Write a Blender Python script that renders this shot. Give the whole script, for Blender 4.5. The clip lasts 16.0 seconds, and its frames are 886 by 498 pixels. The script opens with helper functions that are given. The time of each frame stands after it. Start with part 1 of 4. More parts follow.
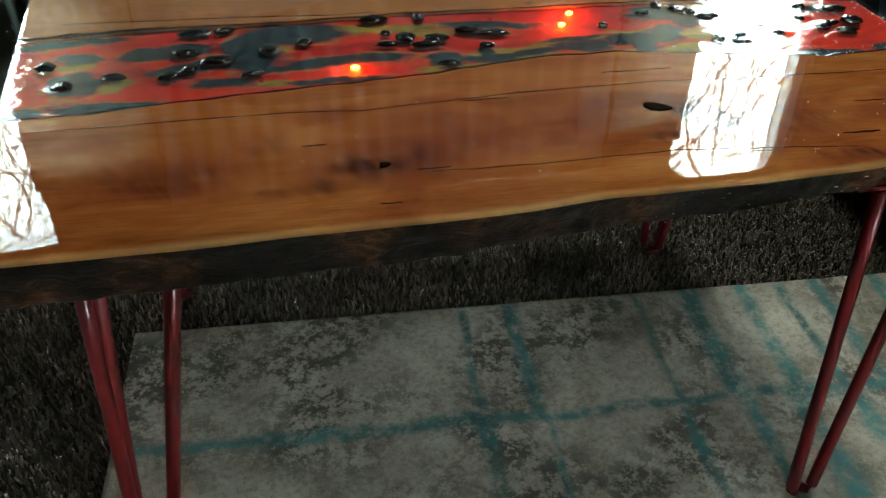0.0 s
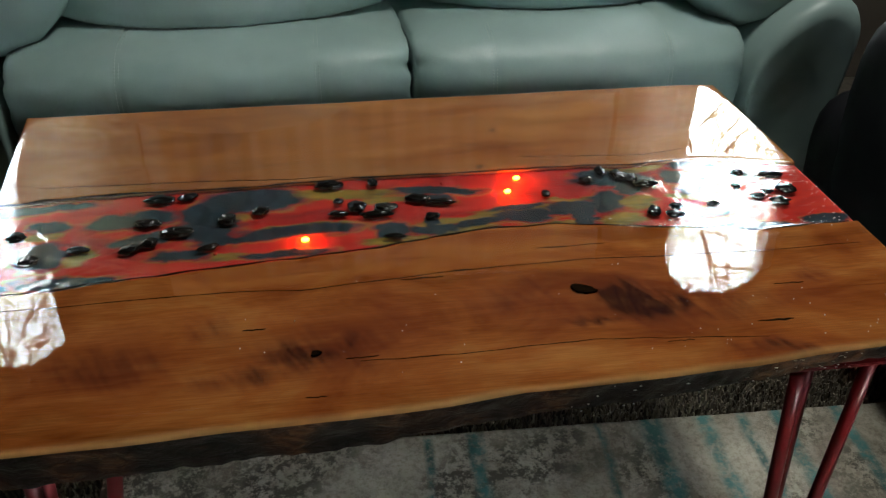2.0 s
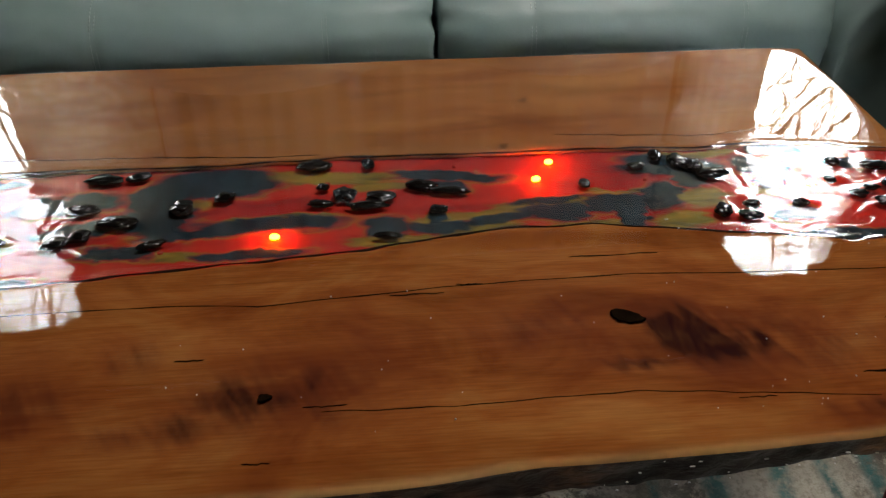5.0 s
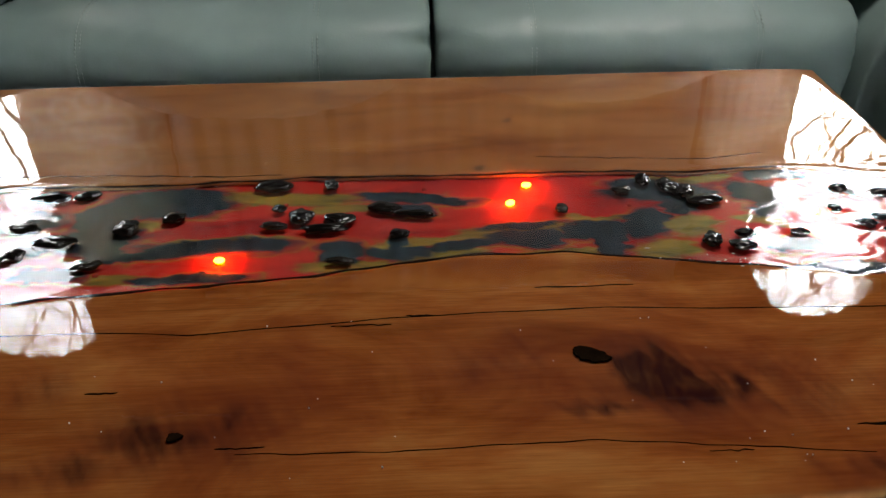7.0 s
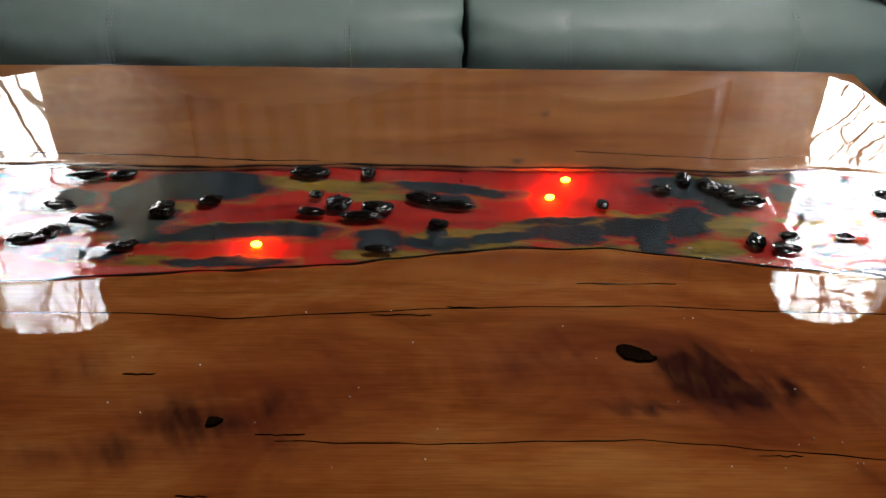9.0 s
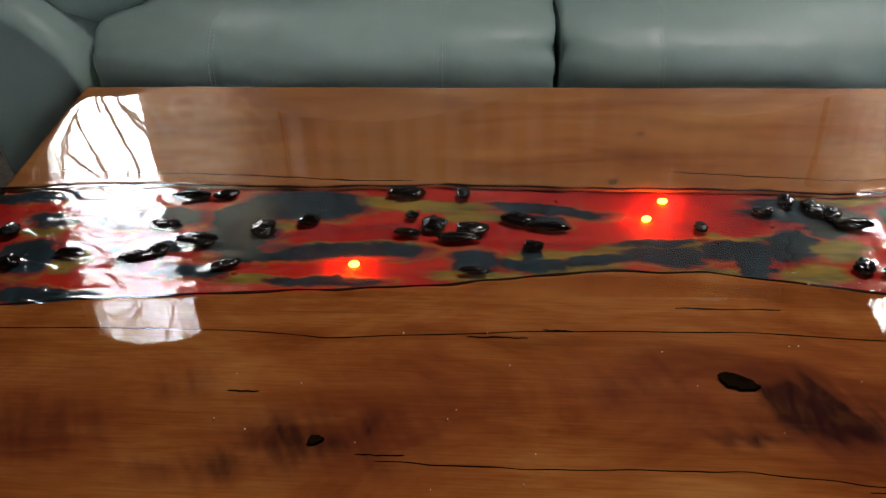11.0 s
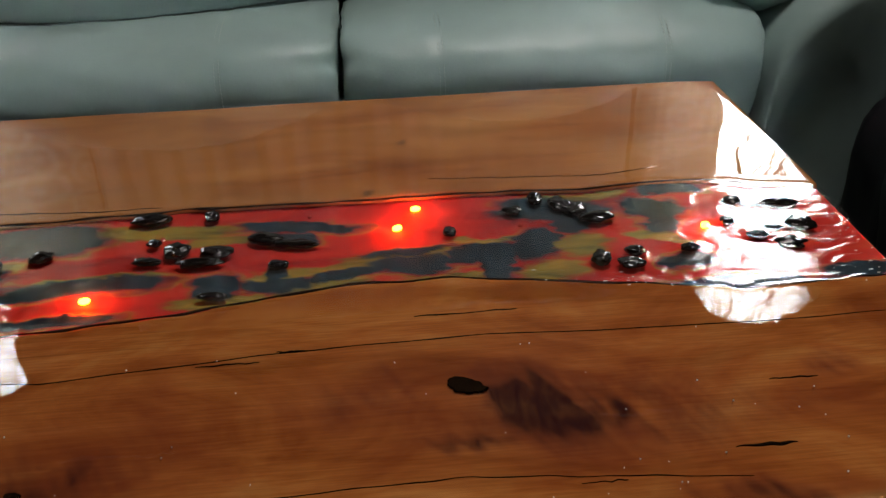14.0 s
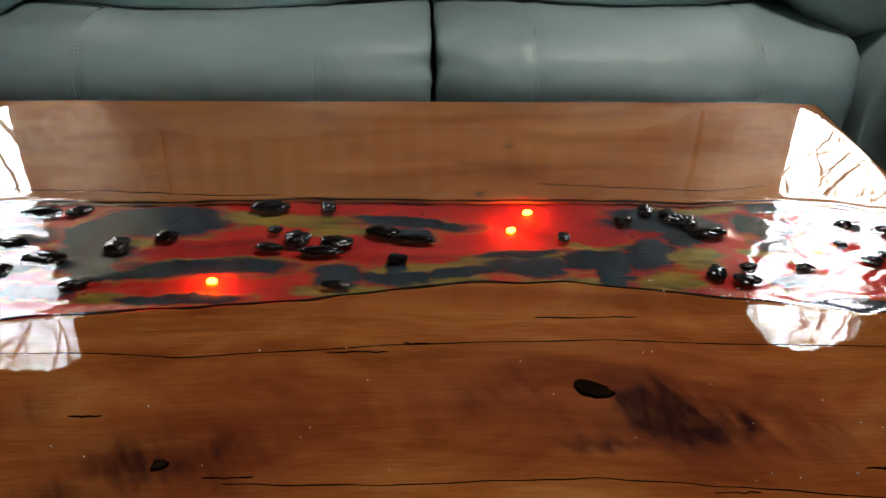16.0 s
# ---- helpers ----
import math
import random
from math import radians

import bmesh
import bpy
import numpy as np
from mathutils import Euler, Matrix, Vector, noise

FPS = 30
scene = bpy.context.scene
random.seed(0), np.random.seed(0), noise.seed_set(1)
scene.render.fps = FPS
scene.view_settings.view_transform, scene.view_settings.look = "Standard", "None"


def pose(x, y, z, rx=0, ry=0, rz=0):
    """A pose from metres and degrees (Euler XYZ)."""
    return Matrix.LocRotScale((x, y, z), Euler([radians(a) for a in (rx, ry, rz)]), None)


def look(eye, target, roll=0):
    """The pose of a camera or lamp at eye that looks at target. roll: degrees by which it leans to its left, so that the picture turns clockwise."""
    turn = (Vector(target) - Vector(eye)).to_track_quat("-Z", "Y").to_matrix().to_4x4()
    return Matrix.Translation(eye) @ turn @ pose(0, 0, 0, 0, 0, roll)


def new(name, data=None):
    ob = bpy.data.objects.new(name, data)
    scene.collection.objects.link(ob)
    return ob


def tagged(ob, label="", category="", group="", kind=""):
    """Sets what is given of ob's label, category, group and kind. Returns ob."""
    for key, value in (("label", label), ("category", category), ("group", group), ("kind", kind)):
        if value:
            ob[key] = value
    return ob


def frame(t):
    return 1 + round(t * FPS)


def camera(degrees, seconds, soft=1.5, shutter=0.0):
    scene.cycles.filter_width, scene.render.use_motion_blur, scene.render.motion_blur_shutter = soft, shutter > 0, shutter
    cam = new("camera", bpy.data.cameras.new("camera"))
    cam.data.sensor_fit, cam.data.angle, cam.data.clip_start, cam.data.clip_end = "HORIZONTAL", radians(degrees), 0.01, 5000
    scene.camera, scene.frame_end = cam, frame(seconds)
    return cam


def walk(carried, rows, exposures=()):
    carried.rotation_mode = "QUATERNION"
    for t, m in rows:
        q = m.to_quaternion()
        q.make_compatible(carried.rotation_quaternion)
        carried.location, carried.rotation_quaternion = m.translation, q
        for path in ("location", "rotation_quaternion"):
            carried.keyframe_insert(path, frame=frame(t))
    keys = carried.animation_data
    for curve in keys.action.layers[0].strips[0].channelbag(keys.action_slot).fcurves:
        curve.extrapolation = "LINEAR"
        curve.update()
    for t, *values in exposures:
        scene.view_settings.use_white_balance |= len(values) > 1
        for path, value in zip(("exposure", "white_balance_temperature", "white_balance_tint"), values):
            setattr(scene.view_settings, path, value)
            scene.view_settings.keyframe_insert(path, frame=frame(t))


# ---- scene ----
cam = camera(53.6, 16.0, 1.3)
PATH = [
    (0, (-0.16, -1.097, 0.857), (0.118, 0.459, -0.37), 0.9),
    (0.5, (-0.169, -1.096, 0.862), (0.062, 0.466, -0.365), 1.2),
    (1, (-0.119, -1.061, 0.903), (0.113, 0.51, -0.313), 1.5),
    (1.5, (-0.059, -1.048, 0.963), (0.166, 0.585, -0.169), 0.8),
    (2, (-0.079, -1.08, 0.973), (0.161, 0.557, -0.15), 0.6),
    (2.5, (-0.048, -0.982, 0.923), (0.189, 0.64, -0.224), 1.8),
    (3, (-0.03, -0.948, 0.913), (0.208, 0.667, -0.242), 1.8),
    (3.5, (-0.028, -0.947, 0.912), (0.194, 0.663, -0.255), 1.3),
    (4, (-0.023, -0.938, 0.913), (0.137, 0.665, -0.273), -0.1),
    (4.2, (-0.023, -0.93, 0.91), (0.131, 0.666, -0.286), -0.2),
    (6.3, (0.035, -0.879, 0.861), (0.082, 0.763, -0.28), -0.7),
    (6.5, (0.046, -0.874, 0.857), (0.087, 0.783, -0.263), -1.0),
    (7, (0.047, -0.864, 0.852), (0.078, 0.786, -0.277), -1.1),
    (7.5, (0.044, -0.861, 0.852), (0.072, 0.784, -0.285), -0.7),
    (8, (0.039, -0.856, 0.849), (0.062, 0.786, -0.292), -0.4),
    (8.5, (0.027, -0.853, 0.847), (0.049, 0.791, -0.292), 0.2),
    (9, (0.022, -0.858, 0.846), (0.04, 0.785, -0.295), 0.8),
    (9.2, (0.007, -0.85, 0.831), (0.027, 0.814, -0.279), 1.5),
    (11.3, (0.014, -0.857, 0.854), (-0.162, 0.794, -0.261), -2.5),
    (11.5, (0.035, -0.855, 0.854), (-0.059, 0.807, -0.256), -2.3),
    (12, (0.065, -0.85, 0.851), (0.155, 0.819, -0.248), -1.0),
    (12.5, (0.105, -0.851, 0.851), (0.258, 0.818, -0.241), -1.2),
    (13, (0.125, -0.849, 0.847), (0.253, 0.819, -0.248), -2.0),
    (13.5, (0.125, -0.845, 0.844), (0.249, 0.825, -0.25), -2.1),
    (14, (0.107, -0.843, 0.84), (0.228, 0.829, -0.251), -1.7),
    (14.5, (0.083, -0.856, 0.845), (0.191, 0.817, -0.246), -0.6),
    (15, (0.056, -0.862, 0.849), (0.154, 0.812, -0.241), 0.5),
    (15.5, (0.042, -0.86, 0.848), (0.12, 0.816, -0.24), 0.8),
    (16, (0.041, -0.851, 0.845), (0.094, 0.83, -0.238), 0.9),
]
walk(cam, [(t, look(eye, target, roll)) for t, eye, target, roll in PATH], [
    (0, 6.22, 6000, -9), (1.0, 6.17, 6100, -9), (1.5, 6.07, 6200, -3), (2.2, 6.00, 6300, 2), (3.5, 5.92, 6500, 9), (7, 5.85, 6600, 10),
    (8.2, 5.82, 6600, 10), (9, 5.79, 6600, 13), (12.5, 5.94, 6550, 12), (14.3, 5.98, 6550, 11), (15, 5.86, 6550, 11), (16, 5.86, 6550, 12)])
SKY, LAMP_WATTS, LED, WIN_TOP = 0.12, 0.33, 3.2, 1.95

# ---- light ----
world = bpy.data.worlds.new("sky")
scene.world = world
world.use_nodes = True
wn = world.node_tree.nodes
sky = wn.new("ShaderNodeTexSky")
sky.sky_type = "NISHITA"
sky.sun_disc = False
sky.sun_elevation = radians(58)
sky.sun_rotation = radians(90)
sky.air_density, sky.dust_density = 1.0, 3.0
pale = wn.new("ShaderNodeHueSaturation")
pale.inputs["Saturation"].default_value = 0.12
world.node_tree.links.new(sky.outputs[0], pale.inputs["Color"])
world.node_tree.links.new(pale.outputs[0], wn["Background"].inputs["Color"])
wn["Background"].inputs["Strength"].default_value = SKY

sun = new("sun", bpy.data.lights.new("sun", "SUN"))
sun.data.energy, sun.data.angle, sun.data.color = 0.6, radians(15), (1, 0.96, 0.9)
sun.matrix_world = look((5, 0, 8), (0, 0, 0))


def ceiling_lamp(at, target, w, h, watts, colour):
    lamp = new("ceiling_lamp", bpy.data.lights.new("ceiling_lamp", "AREA"))
    lamp.data.shape, lamp.data.size, lamp.data.size_y = "RECTANGLE", w, h
    lamp.data.energy, lamp.data.color = watts, colour
    lamp.matrix_world = look(at, target)


ceiling_lamp((0.6, 0.05, 2.335), (0.6, 0.05, 0), 0.34, 0.34, LAMP_WATTS, (1.0, 0.96, 0.90))

# ---- materials ----


def material(name):
    m = bpy.data.materials.new(name)
    m.use_nodes = True
    nt = m.node_tree
    return m, nt, nt.nodes["Principled BSDF"]


def node(nt, kind, **values):
    n = nt.nodes.new(kind)
    for key, value in values.items():
        n.inputs[key.replace("_", " ")].default_value = value
    return n


def coords(nt, scale=(1, 1, 1)):
    c = nt.nodes.new("ShaderNodeTexCoord")
    mp = nt.nodes.new("ShaderNodeMapping")
    mp.inputs["Scale"].default_value = scale
    nt.links.new(c.outputs["Object"], mp.inputs["Vector"])
    return mp.outputs[0]


def ramp(nt, fac, stops):
    r = nt.nodes.new("ShaderNodeValToRGB")
    e = r.color_ramp.elements
    while len(e) < len(stops):
        e.new(0.5)
    for slot, (at, colour) in zip(e, stops):
        slot.position, slot.color = at, (*colour, 1)
    nt.links.new(fac, r.inputs[0])
    return r.outputs[0]


def noise_tex(nt, vec, scale, detail=4, rough=0.5, distort=0.0):
    n = node(nt, "ShaderNodeTexNoise", Scale=scale, Detail=detail, Roughness=rough, Distortion=distort)
    nt.links.new(vec, n.inputs["Vector"])
    return n.outputs[0]


def mix(nt, fac, a, b, mode="MIX"):
    n = nt.nodes.new("ShaderNodeMix")
    n.data_type, n.blend_type = "RGBA", mode
    for sock, v in ((n.inputs["Factor"], fac), (n.inputs["A"], a), (n.inputs["B"], b)):
        if isinstance(v, (int, float)):
            sock.default_value = v
        elif isinstance(v, tuple):
            sock.default_value = (*v, 1)
        else:
            nt.links.new(v, sock)
    return n.outputs["Result"]


def bump(nt, bsdf, height, strength, distance):
    b = node(nt, "ShaderNodeBump", Strength=strength, Distance=distance)
    nt.links.new(height, b.inputs["Height"])
    nt.links.new(b.outputs[0], bsdf.inputs["Normal"])
    return b


def attribute(nt, name):
    a = nt.nodes.new("ShaderNodeAttribute")
    a.attribute_name = name
    return a.outputs["Fac"]


def simple(name, stops, scale=8, stretch=(1, 1, 1), rough=0.5, metallic=0.0, relief=0.2, depth=0.002, coat=0.0, detail=5):
    m, nt, bsdf = material(name)
    v = coords(nt, stretch)
    f = noise_tex(nt, v, scale, detail, 0.6)
    nt.links.new(ramp(nt, f, stops), bsdf.inputs["Base Color"])
    bsdf.inputs["Roughness"].default_value = rough
    bsdf.inputs["Metallic"].default_value = metallic
    bsdf.inputs["Coat Weight"].default_value = coat
    bsdf.inputs["Coat Roughness"].default_value = 0.06
    if relief:
        bump(nt, bsdf, noise_tex(nt, v, scale * 6, 4), relief, depth)
    return m


def make_wood():
    m, nt, bsdf = material("cherry wood")
    v = coords(nt, (1.0, 9.0, 9.0))
    warp = noise_tex(nt, coords(nt, (1, 2.4, 2.4)), 2.2, 3, 0.5)
    vec = nt.nodes.new("ShaderNodeVectorMath")
    vec.operation = "MULTIPLY_ADD"
    vec.inputs[1].default_value = (0.3, 1.6, 0.4)
    nt.links.new(warp, vec.inputs[0])
    nt.links.new(v, vec.inputs[2])
    grain = noise_tex(nt, vec.outputs[0], 3.4, 8, 0.62, 0.5)
    base = ramp(nt, grain, [(0.25, (0.215, 0.070, 0.014)), (0.45, (0.41, 0.163, 0.041)), (0.6, (0.50, 0.222, 0.061)), (0.8, (0.58, 0.292, 0.096))])
    fine = noise_tex(nt, coords(nt, (5, 120, 120)), 5, 4, 0.6)
    base = mix(nt, 0.6, base, ramp(nt, fine, [(0.3, (0.50, 0.42, 0.36)), (0.7, (1, 1, 1))]), "MULTIPLY")
    lines = noise_tex(nt, coords(nt, (1.2, 42, 42)), 2.6, 6, 0.55, 0.6)
    base = mix(nt, 0.85, base, ramp(nt, lines, [(0.27, (0.30, 0.20, 0.15)), (0.36, (1, 1, 1))]), "MULTIPLY")
    blot = noise_tex(nt, coords(nt, (1, 1.7, 1)), 6.5, 6, 0.6, 1.3)
    base = mix(nt, 0.8, base, ramp(nt, blot, [(0.34, (0.52, 0.25, 0.18)), (0.50, (0.84, 0.62, 0.50)), (0.64, (1, 0.97, 0.95))]), "MULTIPLY")
    streak = noise_tex(nt, coords(nt, (26, 9, 10)), 3, 5, 0.7, 1.4)
    smear = nt.nodes.new("ShaderNodeMath")
    smear.operation = "MULTIPLY"
    nt.links.new(ramp(nt, streak, [(0.3, (0.75, 0.75, 0.75)), (0.6, (1, 1, 1))]), smear.inputs[0])
    nt.links.new(attribute(nt, "stain"), smear.inputs[1])
    base = mix(nt, smear.outputs[0], base, ramp(nt, attribute(nt, "stain"), [(0.15, (0.27, 0.060, 0.024)), (0.5, (0.14, 0.026, 0.016)), (0.95, (0.030, 0.007, 0.008))]))
    base = mix(nt, attribute(nt, "sap"), base, (0.40, 0.235, 0.10))
    nt.links.new(base, bsdf.inputs["Base Color"])
    bsdf.inputs["Roughness"].default_value = 0.55
    bsdf.inputs["Specular IOR Level"].default_value = 0.0
    bump(nt, bsdf, grain, 0.08, 0.001)
    return m


def make_lava():
    m, nt, bsdf = material("pigmented resin")
    v = coords(nt, (1, 3.2, 1))
    f = noise_tex(nt, v, 11, 4, 0.55, 1.2)
    red = ramp(nt, f, [(0.24, (0.16, 0.008, 0.009)), (0.40, (0.38, 0.014, 0.011)), (0.60, (0.52, 0.026, 0.014)), (0.85, (0.56, 0.070, 0.018))])
    wisp = noise_tex(nt, coords(nt, (1, 4, 1)), 17, 4, 0.55, 1.6)
    gold = ramp(nt, wisp, [(0.3, (0.10, 0.080, 0.022)), (0.5, (0.23, 0.165, 0.030)), (0.75, (0.40, 0.25, 0.040))])
    brush = noise_tex(nt, coords(nt, (3, 1, 1)), 24, 4, 0.55, 0.8)
    ash = ramp(nt, brush, [(0.3, (0.008, 0.016, 0.022)), (0.5, (0.015, 0.031, 0.043)), (0.75, (0.030, 0.056, 0.074))])
    smoke = noise_tex(nt, coords(nt, (1, 6, 1)), 40, 5, 0.6, 1.2)

    def feathered(name, spread):
        ease = nt.nodes.new("ShaderNodeMath")
        ease.operation = "MULTIPLY_ADD"
        ease.inputs[1].default_value = spread
        nt.links.new(smoke, ease.inputs[0])
        nt.links.new(attribute(nt, name), ease.inputs[2])
        return ramp(nt, ease.outputs[0], [(spread * 0.5 + 0.18, (0, 0, 0)), (spread * 0.5 + 0.80, (1, 1, 1))])

    base = mix(nt, feathered("ochre", 0.75), red, gold)
    rim = ramp(nt, attribute(nt, "slate"), [(0.0, (0, 0, 0)), (0.22, (0.8, 0.8, 0.8)), (0.5, (0, 0, 0))])
    rim = mix(nt, 1.0, rim, ramp(nt, f, [(0.42, (0, 0, 0)), (0.55, (1, 1, 1))]), "MULTIPLY")
    base = mix(nt, rim, base, gold)
    base = mix(nt, feathered("slate", 0.45), base, ash)
    nt.links.new(base, bsdf.inputs["Base Color"])
    bsdf.inputs["Roughness"].default_value = 0.8
    bsdf.inputs["Specular IOR Level"].default_value = 0.15
    bsdf.inputs["Subsurface Weight"].default_value = 0.6
    bsdf.inputs["Subsurface Radius"].default_value = (1.0, 0.2, 0.1)
    bsdf.inputs["Subsurface Scale"].default_value = 0.010
    bump(nt, bsdf, wisp, 0.15, 0.001)
    return m


def make_clear():
    m, nt, bsdf = material("clear resin")
    nt.nodes.remove(bsdf)
    out = nt.nodes["Material Output"]
    clear = nt.nodes.new("ShaderNodeBsdfTransparent")
    gloss = node(nt, "ShaderNodeBsdfGlossy", Roughness=0.012)
    fres = node(nt, "ShaderNodeFresnel", IOR=1.52)
    v = coords(nt, (1, 1, 1))
    ripple = noise_tex(nt, v, 30, 2, 0.45, 0.6)
    b = node(nt, "ShaderNodeBump", Strength=0.035, Distance=0.0011)
    nt.links.new(ripple, b.inputs["Height"])
    nt.links.new(b.outputs[0], gloss.inputs["Normal"])
    mixer = nt.nodes.new("ShaderNodeMixShader")
    nt.links.new(fres.outputs[0], mixer.inputs[0])
    nt.links.new(clear.outputs[0], mixer.inputs[1])
    nt.links.new(gloss.outputs[0], mixer.inputs[2])
    nt.links.new(mixer.outputs[0], out.inputs["Surface"])
    return m


def make_leather(name, dark, light, rough):
    m, nt, bsdf = material(name)
    v = coords(nt)
    f = noise_tex(nt, v, 5, 5, 0.6)
    nt.links.new(ramp(nt, f, [(0.3, dark), (0.7, light)]), bsdf.inputs["Base Color"])
    vor = node(nt, "ShaderNodeTexVoronoi", Scale=420)
    nt.links.new(v, vor.inputs["Vector"])
    bump(nt, bsdf, vor.outputs["Distance"], 0.12, 0.0006)
    r = nt.nodes.new("ShaderNodeMapRange")
    r.inputs["To Min"].default_value, r.inputs["To Max"].default_value = rough - 0.06, rough + 0.08
    nt.links.new(noise_tex(nt, v, 14, 4), r.inputs["Value"])
    nt.links.new(r.outputs[0], bsdf.inputs["Roughness"])
    return m


def make_rug():
    m, nt, bsdf = material("distressed rug pile")
    v = coords(nt)
    big = noise_tex(nt, v, 7, 6, 0.7, 0.4)
    base = ramp(nt, big, [(0.3, (0.19, 0.170, 0.132)), (0.45, (0.345, 0.305, 0.245)), (0.65, (0.49, 0.445, 0.37))])
    worn = noise_tex(nt, v, 48, 6, 0.8)
    spots = mix(nt, 1.0, ramp(nt, worn, [(0.46, (0, 0, 0)), (0.54, (1, 1, 1))]), ramp(nt, noise_tex(nt, v, 5.5, 4), [(0.44, (0, 0, 0)), (0.60, (1, 1, 1))]), "MULTIPLY")
    flecks = ramp(nt, noise_tex(nt, v, 150, 4, 0.7), [(0.36, (0.68, 0.66, 0.63)), (0.55, (1, 1, 1))])
    base = mix(nt, 1.0, base, flecks, "MULTIPLY")
    base = mix(nt, spots, base, (0.090, 0.080, 0.062))
    rub = ramp(nt, noise_tex(nt, v, 60, 4, 0.7), [(0.36, (0.2, 0.2, 0.2)), (0.56, (0.9, 0.9, 0.9))])
    amt = nt.nodes.new("ShaderNodeMath")
    amt.operation = "MULTIPLY"
    nt.links.new(rub, amt.inputs[0])
    nt.links.new(attribute(nt, "teal"), amt.inputs[1])
    tint = ramp(nt, noise_tex(nt, v, 10, 4), [(0.35, (0.022, 0.090, 0.092)), (0.6, (0.060, 0.205, 0.205))])
    base = mix(nt, amt.outputs[0], base, tint)
    nt.links.new(base, bsdf.inputs["Base Color"])
    bsdf.inputs["Roughness"].default_value = 0.95
    bump(nt, bsdf, noise_tex(nt, v, 420, 3), 0.6, 0.002)
    return m


def make_carpet():
    m, nt, bsdf = material("brown carpet pile")
    g = nt.nodes.new("ShaderNodeNewGeometry")
    base = ramp(nt, g.outputs["Random Per Island"], [(0.0, (0.030, 0.024, 0.017)), (0.4, (0.10, 0.082, 0.058)), (0.75, (0.18, 0.15, 0.108)), (1.0, (0.29, 0.25, 0.185))])
    nt.links.new(base, bsdf.inputs["Base Color"])
    bsdf.inputs["Roughness"].default_value = 1.0
    return m


def make_glow(name, colour, strength):
    m, nt, bsdf = material(name)
    bsdf.inputs["Base Color"].default_value = (*colour, 1)
    bsdf.inputs["Emission Color"].default_value = (*colour, 1)
    bsdf.inputs["Emission Strength"].default_value = strength
    return m


def make_cloth():
    m, nt, bsdf = material("cream curtain cloth")
    v = coords(nt, (6, 6, 0.5))
    bsdf.inputs["Roughness"].default_value = 0.9
    nt.links.new(ramp(nt, noise_tex(nt, v, 14, 5), [(0.3, (0.58, 0.53, 0.47)), (0.7, (0.72, 0.67, 0.60))]), bsdf.inputs["Base Color"])
    rings = node(nt, "ShaderNodeTexVoronoi", Scale=13)
    nt.links.new(coords(nt, (1, 0.05, 1)), rings.inputs["Vector"])
    tone = ramp(nt, rings.outputs["Distance"], [(0.08, (0.45, 0.41, 0.37)), (0.22, (1, 1, 1)), (0.36, (0.38, 0.34, 0.30)), (0.5, (1, 1, 1)), (0.64, (0.4, 0.36, 0.33))])
    plain = bsdf.inputs["Base Color"].links[0].from_socket
    nt.links.new(mix(nt, 0.65, plain, tone, "MULTIPLY"), bsdf.inputs["Base Color"])
    thin = nt.nodes.new("ShaderNodeBsdfTranslucent")
    nt.links.new(mix(nt, 0.65, (0.66, 0.60, 0.54), tone, "MULTIPLY"), thin.inputs["Color"])
    mixer = nt.nodes.new("ShaderNodeMixShader")
    mixer.inputs[0].default_value = 0.048
    nt.links.new(bsdf.outputs[0], mixer.inputs[1])
    nt.links.new(thin.outputs[0], mixer.inputs[2])
    nt.links.new(mixer.outputs[0], nt.nodes["Material Output"].inputs["Surface"])
    return m


def make_side():
    """Live edge: brown bark with charred black stretches under an uneven coat of resin."""
    m, nt, bsdf = material("resin-coated bark")
    v = coords(nt, (1, 1, 1.6))
    patch = noise_tex(nt, coords(nt, (1, 0.4, 0.6)), 6, 3, 0.5, 0.4)
    fine = noise_tex(nt, v, 55, 5, 0.65, 0.8)
    bark = ramp(nt, fine, [(0.34, (0.008, 0.003, 0.002)), (0.5, (0.045, 0.017, 0.009)), (0.72, (0.16, 0.080, 0.036))])
    char = ramp(nt, fine, [(0.35, (0.003, 0.003, 0.003)), (0.7, (0.020, 0.012, 0.009))])
    nt.links.new(mix(nt, ramp(nt, patch, [(0.47, (0, 0, 0)), (0.53, (1, 1, 1))]), char, bark), bsdf.inputs["Base Color"])
    bsdf.inputs["Roughness"].default_value = 0.5
    bsdf.inputs["Specular IOR Level"].default_value = 0.2
    bsdf.inputs["Coat Weight"].default_value = 0.16
    bsdf.inputs["Coat Roughness"].default_value = 0.05
    bump(nt, bsdf, fine, 0.6, 0.004)
    runs = node(nt, "ShaderNodeBump", Strength=1.0, Distance=0.004)
    nt.links.new(noise_tex(nt, v, 85, 3, 0.55, 0.6), runs.inputs["Height"])
    nt.links.new(runs.outputs[0], bsdf.inputs["Coat Normal"])
    return m


WOOD, LAVA, CLEAR = make_wood(), make_lava(), make_clear()
SIDE = make_side()
BARK = simple("dark bark line", [(0.3, (0.008, 0.005, 0.004)), (0.7, (0.035, 0.015, 0.008))], 40, (1, 1, 1), 0.5, 0, 0.5, 0.002)
STONE = simple("black glassy slag", [(0.3, (0.003, 0.003, 0.003)), (0.75, (0.008, 0.006, 0.005))], 60, (1, 1, 1), 0.10, 0, 0.15, 0.001, 0.0)
HOLE = simple("charred knot", [(0.3, (0.003, 0.002, 0.001)), (0.7, (0.012, 0.006, 0.003))], 60, (1, 1, 1), 0.7)
RED = simple("red enamel", [(0.3, (0.13, 0.008, 0.010)), (0.7, (0.19, 0.012, 0.014))], 30, (1, 1, 1), 0.35, 0, 0.1, 0.001, 0.2)
